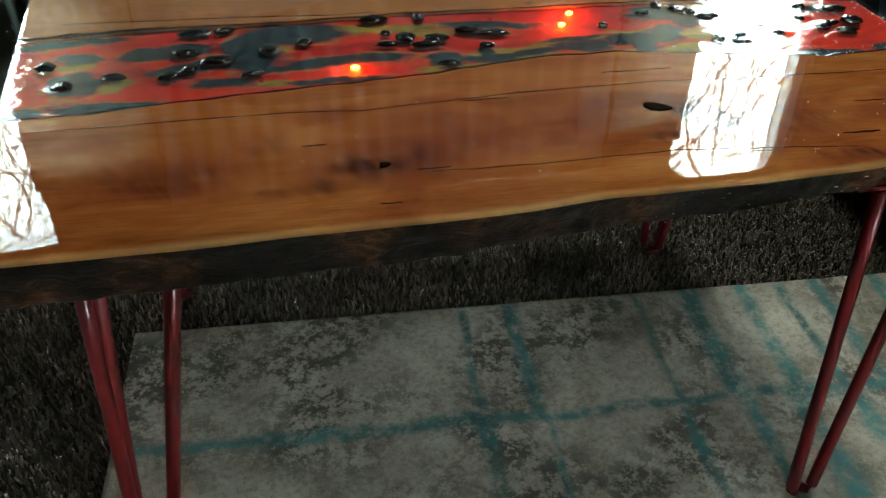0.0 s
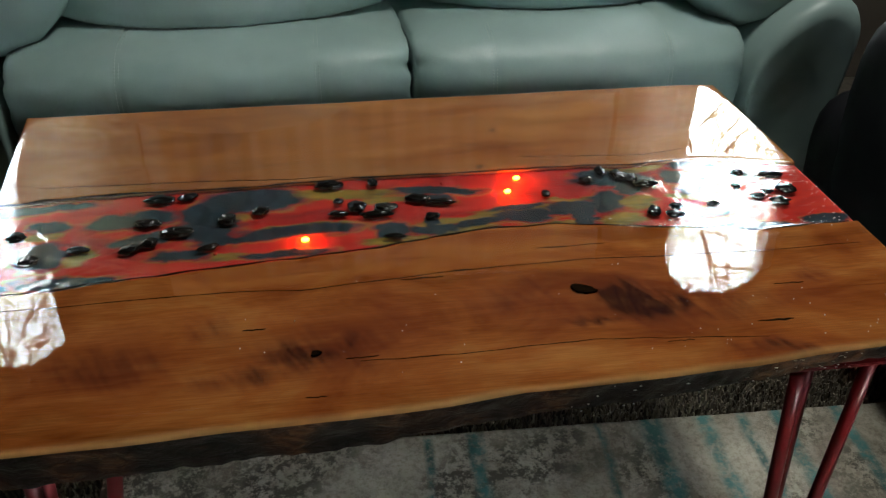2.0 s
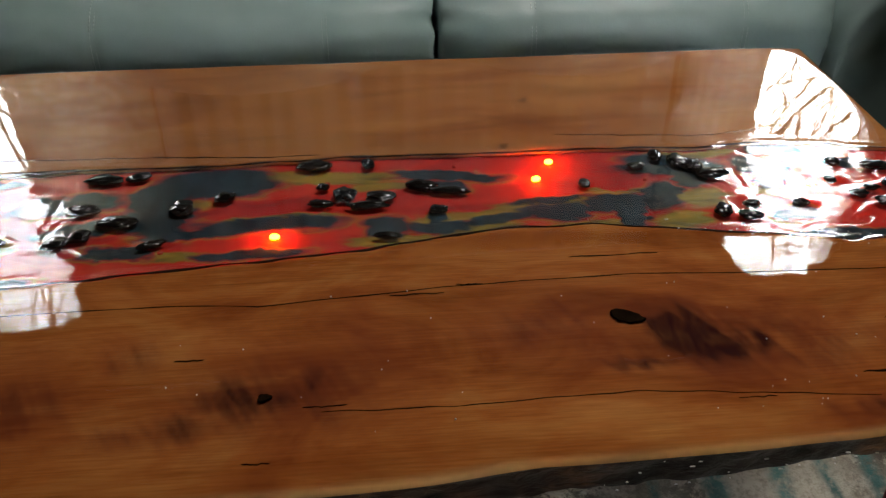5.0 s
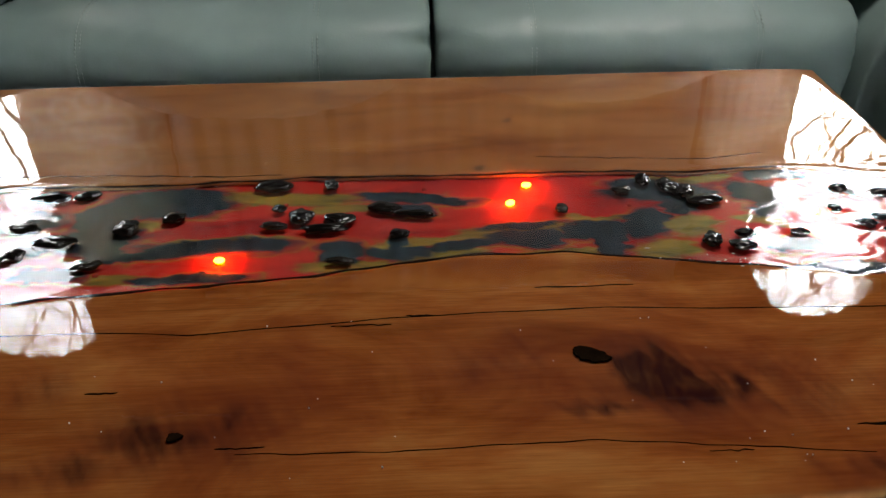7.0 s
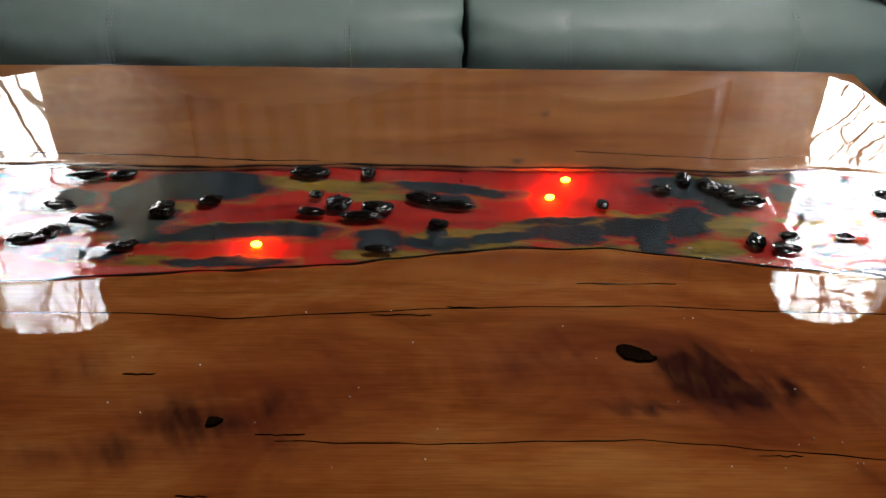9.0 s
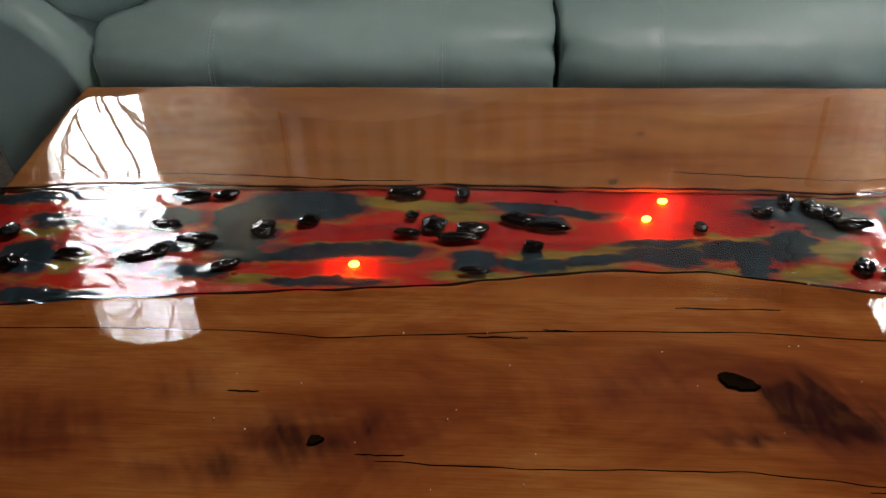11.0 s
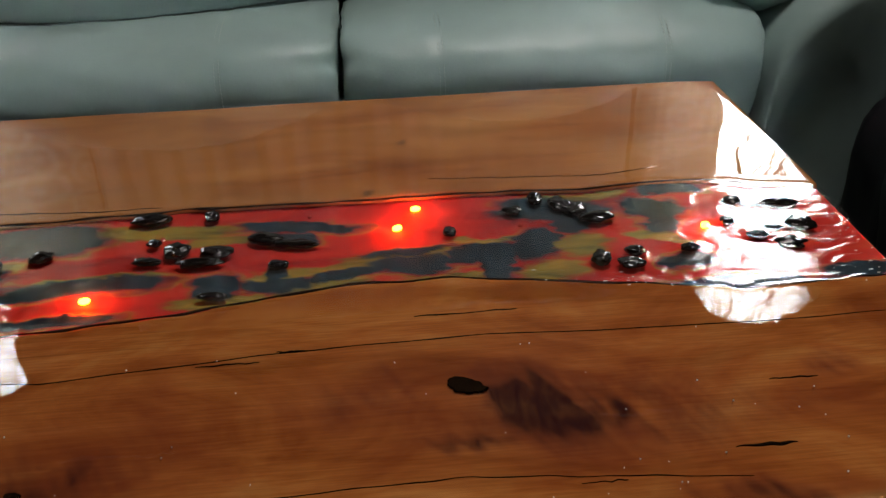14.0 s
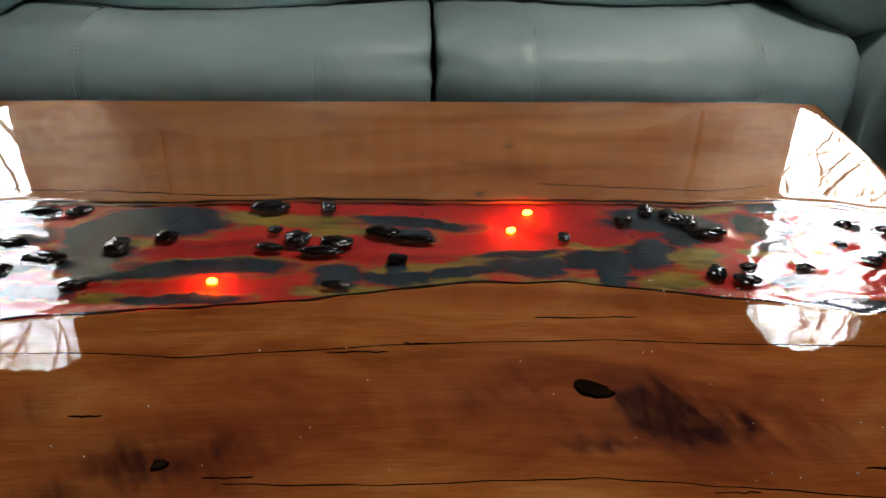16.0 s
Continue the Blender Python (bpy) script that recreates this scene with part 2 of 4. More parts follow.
LEATHER = make_leather("grey-green leather", (0.205, 0.280, 0.266), (0.246, 0.326, 0.310), 0.44)
THREAD = make_leather("grey-green thread", (0.27, 0.335, 0.31), (0.32, 0.385, 0.36), 0.55)
BLACK = make_leather("black leather", (0.005, 0.005, 0.007), (0.008, 0.008, 0.010), 0.5)
RUG, CARPET = make_rug(), make_carpet()
BACKING = simple("carpet backing", [(0.3, (0.05, 0.04, 0.03)), (0.7, (0.10, 0.085, 0.065))], 60, (1, 1, 1), 1.0)
PAINT = simple("taupe wall paint", [(0.3, (0.080, 0.064, 0.050)), (0.7, (0.098, 0.080, 0.063))], 3, (1, 1, 1), 0.8, 0, 0.15, 0.001)
WHITE = simple("white paint", [(0.3, (0.70, 0.69, 0.66)), (0.7, (0.78, 0.77, 0.75))], 4, (1, 1, 1), 0.6, 0, 0.1, 0.001)
CLOTH = make_cloth()
DRAPE = simple("pale grey drape cloth", [(0.3, (0.50, 0.50, 0.51)), (0.7, (0.62, 0.62, 0.63))], 24, (1, 1, 0.2), 0.95, 0, 0.3, 0.001)
TAN = simple("dark tan cloth", [(0.3, (0.085, 0.060, 0.040)), (0.7, (0.13, 0.095, 0.065))], 30, (1, 1, 0.3), 0.95, 0, 0.3, 0.001)
TREEBARK = simple("tree bark", [(0.3, (0.03, 0.025, 0.02)), (0.7, (0.09, 0.075, 0.06))], 20, (1, 1, 0.3), 0.9)
CEILING = simple("tan ceiling paint", [(0.3, (0.24, 0.20, 0.155)), (0.7, (0.28, 0.235, 0.185))], 3, (1, 1, 1), 0.9, 0, 0.2, 0.002)
GRASS = simple("winter lawn", [(0.3, (0.06, 0.07, 0.03)), (0.7, (0.14, 0.13, 0.07))], 2, (1, 1, 1), 1.0)
LIT = make_glow("lit fairy light", (1.0, 0.12, 0.003), LED)
UNLIT = simple("clear fairy light bulb", [(0.3, (0.30, 0.03, 0.02)), (0.7, (0.45, 0.06, 0.03))], 60, (1, 1, 1), 0.15, 0, 0.1, 0.001, 0.5)
STEEL = simple("grey steel", [(0.3, (0.25, 0.25, 0.26)), (0.7, (0.35, 0.35, 0.36))], 30, (1, 1, 1), 0.35, 1.0, 0.1, 0.001)
gm, gnt, gb = material("window glass")
gnt.nodes.remove(gb)
_t, _g, _m = (gnt.nodes.new(k) for k in ("ShaderNodeBsdfTransparent", "ShaderNodeBsdfGlossy", "ShaderNodeMixShader"))
_g.inputs["Roughness"].default_value = 0.02
_m.inputs[0].default_value = 0.05
gnt.links.new(_t.outputs[0], _m.inputs[1])
gnt.links.new(_g.outputs[0], _m.inputs[2])
gnt.links.new(_m.outputs[0], gnt.nodes["Material Output"].inputs["Surface"])
GLASS = gm
for m, level in ((HOLE, 0.0), (BARK, 0.0), (STONE, 0.28), (BLACK, 0.22)):
    m.node_tree.nodes["Principled BSDF"].inputs["Specular IOR Level"].default_value = level

# ---- mesh tools ----


def link(name, bm, mats, parent=None, label="", smooth=False):
    me = bpy.data.meshes.new(name)
    bmesh.ops.recalc_face_normals(bm, faces=bm.faces)
    bm.to_mesh(me)
    bm.free()
    for mt in mats if isinstance(mats, (list, tuple)) else [mats]:
        me.materials.append(mt)
    if smooth:
        me.polygons.foreach_set("use_smooth", [True] * len(me.polygons))
    ob = new(name, me)
    ob.parent = parent
    if label:
        ob["label"] = label
    return ob


part = link


def thing(name, at=(0, 0, 0), label="", category="", group="", kind=""):
    ob = new(name)
    ob.location = at
    return tagged(ob, label, category, group, kind)


def box(bm, lo, hi, bevel=0.0, mat=0):
    c = [(a + b) / 2 for a, b in zip(lo, hi)]
    s = [b - a for a, b in zip(lo, hi)]
    r = bmesh.ops.create_cube(bm, size=1, matrix=Matrix.LocRotScale(c, None, s))
    fs = {f for v in r["verts"] for f in v.link_faces}
    for f in fs:
        f.material_index = mat
    if bevel:
        es = {e for v in r["verts"] for e in v.link_edges}
        bmesh.ops.bevel(bm, geom=list(es), offset=bevel, segments=2, affect="EDGES")
    return bm


def sheet(points, closed_u=False, layers=()):
    """A bmesh over rows of points, each row equally long."""
    bm = bmesh.new()
    for name in layers:
        bm.verts.layers.float.new(name)
    rows = [[bm.verts.new(p) for p in row] for row in points]
    for a, b in zip(rows, rows[1:]):
        n = len(a)
        for i in range(n if closed_u else n - 1):
            j = (i + 1) % n
            bm.faces.new((a[i], a[j], b[j], b[i]))
    return bm, rows


def tube(path, radius, sides=10, taper=None):
    rings = []
    for i, p in enumerate(path):
        p = Vector(p)
        d = (Vector(path[min(i + 1, len(path) - 1)]) - Vector(path[max(i - 1, 0)])).normalized()
        a = d.orthogonal().normalized() if abs(d.z) < 0.95 else d.cross(Vector((0, 1, 0))).normalized()
        b = d.cross(a)
        r = radius if taper is None else taper[i]
        rings.append([p + r * (math.cos(k * math.tau / sides) * a + math.sin(k * math.tau / sides) * b) for k in range(sides)])
    bm, rows = sheet(rings, True)
    bm.faces.new(rows[0])
    bm.faces.new(rows[-1])
    return bm


def lerp(table, x):
    return float(np.interp(x, [a for a, _ in table], [b for _, b in table]))


def wob(x, y=0.0, z=0.0, scale=1.0):
    return noise.noise(Vector((x * scale, y * scale, z * scale)))


# ---- room ----
FLOOR_X, FLOOR_Y, WALL_H = (-2.4, 2.6), (-3.0, 1.07), 2.45
bm = box(bmesh.new(), (FLOOR_X[0] - 0.15, FLOOR_Y[0] - 0.15, -0.08), (FLOOR_X[1] + 0.15, FLOOR_Y[1] + 0.15, -0.012))
tagged(link("floor", bm, BACKING), "subfloor under the brown carpet", "floor", kind="structure")
bm = box(bmesh.new(), (FLOOR_X[0] - 0.15, FLOOR_Y[0] - 0.15, WALL_H), (FLOOR_X[1] + 0.15, FLOOR_Y[1] + 0.15, WALL_H + 0.1))
tagged(link("ceiling", bm, CEILING), "plain tan painted ceiling", "ceiling", kind="structure")


def wall_with_openings(name, y0, y1, openings):
    """A wall across the room between y0 and y1, with openings (x0, x1, z0, z1)."""
    bm = bmesh.new()
    x = FLOOR_X[0]
    for x0, x1, z0, z1 in openings:
        box(bm, (x, y0, -0.01), (x0, y1, WALL_H))
        box(bm, (x0, y0, -0.01), (x1, y1, z0))
        box(bm, (x0, y0, z1), (x1, y1, WALL_H))
        x = x1
    box(bm, (x, y0, -0.01), (FLOOR_X[1], y1, WALL_H))
    return tagged(link(name, bm, PAINT), "taupe painted wall with window openings", "wall", kind="structure")


WIN = [(-1.265, -0.63, 0.75, WIN_TOP), (0.74, 1.335, 0.75, WIN_TOP)]
wall_with_openings("wall_north", FLOOR_Y[1], FLOOR_Y[1] + 0.14, WIN)
# the south opening holds an unseen window, added for weak fill
wall_with_openings("wall_south", FLOOR_Y[0] - 0.14, FLOOR_Y[0], [(0.95, 1.75, 1.25, 2.0)])
for name, x0, x1 in (("wall_west", FLOOR_X[0] - 0.14, FLOOR_X[0]), ("wall_east", FLOOR_X[1], FLOOR_X[1] + 0.14)):
    bm = box(bmesh.new(), (x0, FLOOR_Y[0] - 0.14, -0.01), (x1, FLOOR_Y[1] + 0.14, WALL_H))
    tagged(link(name, bm, PAINT), "plain taupe painted wall", "wall", kind="structure")


def window(name, x0, x1, z0, z1, y):
    w = thing(name, ((x0 + x1) / 2, y, z0), "white framed window with bright daylight behind it", "window", kind="structure")
    hw, h = (x1 - x0) / 2, z1 - z0
    bm = bmesh.new()
    t = 0.035
    box(bm, (-hw, 0, 0), (-hw + t, 0.05, h), 0.003)
    box(bm, (hw - t, 0, 0), (hw, 0.05, h), 0.003)
    box(bm, (-hw + t, 0, 0), (hw - t, 0.05, t), 0.003)
    box(bm, (-hw + t, 0, h - t), (hw - t, 0.05, h), 0.003)
    part("window_frame", bm, WHITE, w)
    part("window_sill", box(bmesh.new(), (-hw - 0.03, -0.10, -0.03), (hw + 0.03, -0.002, -0.004), 0.005), WHITE, w)
    pane = part("pane", box(bmesh.new(), (-hw + t, 0.022, t), (hw - t, 0.026, h - t)), GLASS, w)
    pane.visible_shadow = False


for i, (x0, x1, z0, z1) in enumerate(WIN):
    window("window_%d" % (i + 1), x0, x1, z0, z1, FLOOR_Y[1] + 0.03)
# unseen window behind the camera, added as weak fill for sofa and floor
window("window_3", 0.95, 1.75, 1.25, 2.0, FLOOR_Y[0] - 0.09)


def curtain(x0, x1, z0, z1, off, cloth, label, fold=0.0035, pace=0.75):
    rows = []
    n = max(60, int((x1 - x0) * 160))
    for z in np.linspace(z0, z1, 12):
        rows.append([(x0 + (x1 - x0) * i / n, FLOOR_Y[1] - 0.006 - off - (0.012 + fold * math.sin(i * pace + 1.2 * wob(i * 0.11, 4.0) + 0.3 * math.sin(z * 2)) * (0.7 + 0.5 * wob(i * 0.2, z))), z) for i in range(n + 1)])
    bm, _ = sheet(rows)
    bmesh.ops.solidify(bm, geom=bm.faces[:], thickness=0.002)
    c = thing("curtain", (0, 0, 0), label, "curtain", "curtains by the windows")
    part("cloth", bm, cloth, c, smooth=True)
    y = FLOOR_Y[1] - 0.018 - off
    part("rod", tube([(x0, y, z1 + 0.005), (x1, y, z1 + 0.005)], 0.006), STEEL, c, "grey steel curtain rod")


for x0, x1 in ((-0.895, -0.56), (0.705, 0.925)):
    curtain(x0, x1, 0.35, 1.44, 0.03, CLOTH, "pale printed lace curtain hanging across part of a window")
    # unseen drape, added to keep the upper inner glass out of the reflection
    curtain(x0, x1, 1.40, 2.0, 0.0, TAN, "dark tan cloth drape, added unseen to mask part of a window")

curtain(-0.555, 0.70, 0.60, 1.52, 0.026, DRAPE, "pale grey drape hanging in loose vertical folds behind the sofa", 0.021, 0.62)


def valance(x0, x1, middle, drop):
    """A short swag across the window's top, longer at its sides. Unseen: added to trim the reflection."""
    n, rows = 50, []
    for k in range(9):
        row = []
        for i in range(n + 1):
            u = 2 * i / n - 1
            low = middle - drop * abs(u) ** 2.6
            z = low + (2.0 - low) * k / 8
            row.append((x0 + (x1 - x0) * i / n, FLOOR_Y[1] - 0.016 + 0.006 * math.sin(i * 1.1 + k * 0.4), z))
        rows.append(row)
    bm, _ = sheet(rows)
    bmesh.ops.solidify(bm, geom=bm.faces[:], thickness=0.002)
    tagged(link("valance", bm, TAN, smooth=True), "short dark tan cloth valance, added unseen to trim the window reflection", "valance", "valances over the windows")


valance(-1.28, -0.86, 1.76, 0.11)
valance(0.915, 1.35, 1.70, 0.17)

lamp = thing("ceiling_light", (0.6, 0.05, WALL_H), "flush white ceiling light with a square frame", "ceiling light")
bm = bmesh.new()
for lo, hi in (((-0.20, -0.20, -0.10), (-0.175, 0.20, 0)), ((0.175, -0.20, -0.10), (0.20, 0.20, 0)), ((-0.175, -0.20, -0.10), (0.175, -0.175, 0)), ((-0.175, 0.175, -0.10), (0.175, 0.20, 0))):
    box(bm, lo, hi, 0.003)
part("frame", bm, WHITE, lamp)
part("reflector", box(bmesh.new(), (-0.175, -0.175, -0.03), (0.175, 0.175, -0.001)), WHITE, lamp)

# ---- outside ----
bm = bmesh.new()
bmesh.ops.create_grid(bm, x_segments=2, y_segments=2, size=400, matrix=Matrix.Translation((0, 0, -0.45)))
tagged(link("ground", bm, GRASS), "dull winter lawn reaching to the horizon", "ground", kind="structure")


def bare_tree(x, y, seed, height):
    rnd = random.Random(seed)
    t = thing("tree", (x, y, -0.45), "bare winter tree with many thin dark branches", "tree", "trees outside the windows")
    trunk, limbs = bmesh.new(), bmesh.new()

    def grow(bm, p, d, r, length, level):
        path, radii = [Vector(p)], [r]
        for k in range(5):
            d = (d + Vector((rnd.uniform(-1, 1), rnd.uniform(-1, 1), rnd.uniform(-0.4, 0.8))) * 0.22).normalized()
            path.append(path[-1] + d * length / 5)
            radii.append(r * (1 - 0.11 * (k + 1)))
        piece = tube(path, r, 5, radii)
        me = bpy.data.meshes.new("piece")
        piece.to_mesh(me)
        piece.free()
        bm.from_mesh(me)
        bpy.data.meshes.remove(me)
        if level < 5:
            for k in range(3 if level else 8):
                at = path[rnd.randint(2, 5)]
                side = Vector((rnd.uniform(-1, 1), rnd.uniform(-0.5, 0.5), rnd.uniform(-0.15, 0.9))).normalized()
                grow(limbs, at, (d * 0.45 + side).normalized(), r * rnd.uniform(0.64, 0.74), length * rnd.uniform(0.66, 0.86), level + 1)

    grow(trunk, (0, 0, 0), Vector((0, 0, 1)), 0.0225, height * 0.40, 0)
    part("trunk", trunk, TREEBARK, t)
    part("crown", limbs, TREEBARK, t)


for x, y, s, h in ((-2.35, 4.4, 3, 8.8), (-3.7, 4.9, 5, 9.2), (3.6, 4.5, 8, 8.8), (4.7, 5.2, 11, 9.2)):
    bare_tree(x, y, s, h)

# ---- carpet and rug ----


def tuft_mesh(x0, x1, y0, y1, step, keep):
    verts, faces = [], []
    rnd = random.Random(4)
    for i in range(int((x1 - x0) / step)):
        for j in range(int((y1 - y0) / step)):
            x, y = x0 + (i + rnd.random()) * step, y0 + (j + rnd.random()) * step
            if not keep(x, y):
                continue
            h, r, a = rnd.uniform(0.008, 0.018), step * rnd.uniform(0.32, 0.55), rnd.uniform(0, 6.28)
            dx, dy = rnd.uniform(-1, 1) * step * 0.8, rnd.uniform(-1, 1) * step * 0.8
            k = len(verts)
            for q in range(4):
                verts.append((x + r * math.cos(a + q * 1.571), y + r * math.sin(a + q * 1.571), -0.012))
            for q in range(4):
                verts.append((x + dx + 0.6 * r * math.cos(a + q * 1.571), y + dy + 0.6 * r * math.sin(a + q * 1.571), -0.012 + h))
            faces.append((k + 4, k + 5, k + 6, k + 7))
            for q in range(4):
                faces.append((k + q, k + (q + 1) % 4, k + 4 + (q + 1) % 4, k + 4 + q))
    me = bpy.data.meshes.new("carpet")
    me.from_pydata(verts, [], faces)
    me.materials.append(CARPET)
    return new("carpet", me)


RUG_TURN = -0.033
RUG_CORNER = (-0.424, -0.147)


def on_rug(x, y):
    return x > RUG_CORNER[0] + 0.004 and y < RUG_CORNER[1] + RUG_TURN * (x - RUG_CORNER[0]) - 0.004


tagged(tuft_mesh(-1.0, 1.1, -0.95, 0.45, 0.0052, lambda x, y: not on_rug(x, y) and (x < 0.9 or y > -0.2)), "brown and grey speckled cut pile carpet", "carpet", kind="stuff")

RUG_W, RUG_D = 1.9, 1.5
# upper and lower runs of the faded lines: place and width in the first row, then in the rows behind it
rug_lines_x = ((0.457, 0.009, 0.457, 0.018), (0.528, 0.016, 0.538, 0.007), (0.716, 0.009, 0.716, 0.011), (0.797, 0.026, 0.801, 0.015), (0.878, 0.020, 0.872, 0.026), (0.941, 0.012, 0.95, 0.02),
               (0.998, 0.018, 1.03, 0.012), (1.095, 0.016, 1.12, 0.022), (1.21, 0.012, 1.19, 0.016), (1.33, 0.022, 1.35, 0.012), (1.47, 0.014, 1.46, 0.02))
rug_lines_y = ((0.215, 0.020), (0.45, 0.014), (0.66, 0.024), (0.93, 0.018))


def rug_teal(x, y):
    v = 0.0
    row = sum(y > b for b, _ in rug_lines_y)
    for i, (first, w0, later, w1) in enumerate(rug_lines_x):
        at, w = (first, w0) if row == 0 else (later + 0.02 * wob(i * 7.3, row * 3.1) * (row > 1), w1)
        d = abs(x - at - 0.005 * wob(y * 11, i * 9.1)) / (w * (0.66 + 0.28 * wob(y * 16, i)))
        v = max(v, (1.25 - d) * (0.8 + 0.5 * wob(y * 8, i * 3.3, 5.0)))
    for i, (at, w) in enumerate(rug_lines_y):
        d = abs(y - at - 0.010 * wob(x * 8, i * 5.7 + 30) - 0.003 * wob(x * 40, i)) / (w * (0.5 + 0.55 * wob(x * 6, i * 3.0 + 9)))
        v = max(v, (1.25 - d) * (0.85 + 0.5 * wob(x * 9, i * 2.0, 7.0)))
    return min(1.0, max(0.0, v * 1.8))


nx, ny = 300, 240
rows = [[(RUG_W * i / nx, -RUG_D * j / ny, 0.0095 + 0.0012 * wob(i * 0.13, j * 0.13)) for i in range(nx + 1)] for j in range(ny + 1)]
bm, grid = sheet(rows, False, ("teal",))
lay = bm.verts.layers.float["teal"]
for row in grid:
    for v in row:
        v[lay] = rug_teal(v.co.x, -v.co.y)
edge = [e for e in bm.edges if e.is_boundary]
ext = bmesh.ops.extrude_edge_only(bm, edges=edge)
for g in ext["geom"]:
    if isinstance(g, bmesh.types.BMVert):
        g.co.z = -0.011
rug = tagged(link("rug", bm, RUG, smooth=True), "pale distressed area rug with faded teal lines", "rug")
rug.matrix_world = pose(RUG_CORNER[0], RUG_CORNER[1], 0, 0, 0, math.degrees(RUG_TURN))

# ---- coffee table ----
ZT = 0.48
table = thing("coffee_table", (0, -0.29, 0), "wooden coffee table with red resin river and red hairpin legs", "coffee table")
TABLE_AT = Vector((0, -0.29, 0))


def tpart(name, bm, mats, parent=None, label="", smooth=False):
    """A part of the table, built in world places."""
    bmesh.ops.translate(bm, verts=bm.verts, vec=-TABLE_AT)
    return part(name, bm, mats, parent or table, label, smooth)


far_bank = ((-0.47, -0.224), (-0.434, -0.221), (-0.383, -0.217), (-0.28, -0.209), (-0.196, -0.212), (-0.12, -0.209), (-0.049, -0.205), (0.087, -0.208),
            (0.211, -0.208), (0.268, -0.214), (0.319, -0.209), (0.373, -0.209), (0.415, -0.222), (0.48, -0.236))
near_bank = ((-0.47, -0.388), (-0.354, -0.384), (-0.307, -0.376), (-0.218, -0.367), (-0.157, -0.361), (-0.127, -0.358), (-0.036, -0.349), (0.021, -0.337),
             (0.075, -0.328), (0.147, -0.328), (0.208, -0.338), (0.248, -0.346), (0.299, -0.355), (0.356, -0.366), (0.435, -0.362), (0.48, -0.361))
front_rim = ((-0.48, -0.590), (-0.364, -0.588), (-0.282, -0.587), (-0.181, -0.582), (-0.10, -0.582), (-0.018, -0.577), (0.05, -0.570), (0.142, -0.568), (0.25, -0.563), (0.33, -0.556), (0.40, -0.551), (0.49, -0.546))


bark_depth = ((-0.46, 0.051), (-0.10, 0.047), (0.05, 0.041), (0.20, 0.037), (0.32, 0.030), (0.46, 0.026))


def far_y(x):
    return lerp(far_bank, x) + 0.0022 * wob(x * 28, 3.0)


def near_y(x):
    return lerp(near_bank, x) + 0.0020 * wob(x * 30, 8.0)


def front_y(x):
    return lerp(front_rim, x) + 0.0016 * wob(x * 14, 5.0)


def back_y(x):
    return 0.0015 * wob(x * 9, 12.0) - 0.006 * max(0.0, (x - 0.42) / 0.05) ** 2 + 0.002


def end_x(u, y):
    """u from 0 at the west end to 1 at the east end; the ends are sawn a little out of square."""
    west, east = -0.457 - 0.088 * y, 0.455 - 0.040 * y
    return west + (east - west) * u


def stain_at(x, y):
    v = 0.0
    for cx, cy, rx, ry, k in ((0.182, -0.462, 0.020, 0.026, 0.80), (0.204, -0.480, 0.028, 0.022, 0.58), (0.236, -0.478, 0.016, 0.017, 0.66), (0.215, -0.474, 0.068, 0.034, 0.40), (0.268, -0.482, 0.046, 0.022, 0.30),
                              (0.160, -0.474, 0.034, 0.024, 0.30), (0.250, -0.494, 0.046, 0.014, 0.34), (0.150, -0.490, 0.038, 0.009, 0.42), (0.171, -0.438, 0.016, 0.014, 0.40), (0.205, -0.468, 0.10, 0.046, 0.22), (0.330, -0.478, 0.045, 0.018, 0.26),
                              (-0.116, -0.505, 0.038, 0.020, 0.50), (-0.081, -0.494, 0.012, 0.020, 0.46), (-0.100, -0.505, 0.022, 0.016, 0.45), (-0.095, -0.502, 0.070, 0.036, 0.34), (-0.193, -0.462, 0.021, 0.018, 0.30), (-0.145, -0.530, 0.03, 0.010, 0.4),
                              (-0.04, -0.475, 0.02, 0.05, 0.25), (0.085, -0.450, 0.04, 0.022, 0.30), (0.37, -0.45, 0.02, 0.012, 0.3), (0.30, -0.548, 0.05, 0.012, 0.42), (-0.28, -0.50, 0.06, 0.03, 0.36),
                              (-0.18, -0.53, 0.05, 0.012, 0.3), (0.116, -0.106, 0.007, 0.0045, 0.7), (0.086, -0.197, 0.006, 0.004, 0.8), (-0.118, -0.117, 0.003, 0.0022, 0.95), (0.10, -0.435, 0.03, 0.03, 0.22)):
        wx, wy = x + 0.016 * wob(x * 30, y * 30, cx * 9) + 0.006 * wob(x * 90, y * 60, cx * 5), y + 0.010 * wob(x * 40, y * 34, 4 + cx) + 0.006 * wob(x * 130 + y * 60, y * 30, cx)
        v = max(v, k * math.exp(-(((wx - cx) / (1.22 * rx)) ** 2 + ((wy - cy) / (1.2 * ry)) ** 2)) * (0.9 + 0.34 * wob(x * 85 + y * 45, y * 20, 2) + 0.24 * wob(x * 210 + y * 105, y * 30, 6)))
    ring = math.hypot((x + 0.102) / 1.7, y + 0.500) + 0.003 * wob(x * 60, y * 60, 5.0)
    v = max(v, 0.30 * math.exp(-((ring - 0.010) / 0.0014) ** 2), 0.30 * math.exp(-((ring - 0.017) / 0.0018) ** 2), 0.22 * math.exp(-((ring - 0.025) / 0.002) ** 2))
    return min(0.98, max(0.0, v * 2.05))


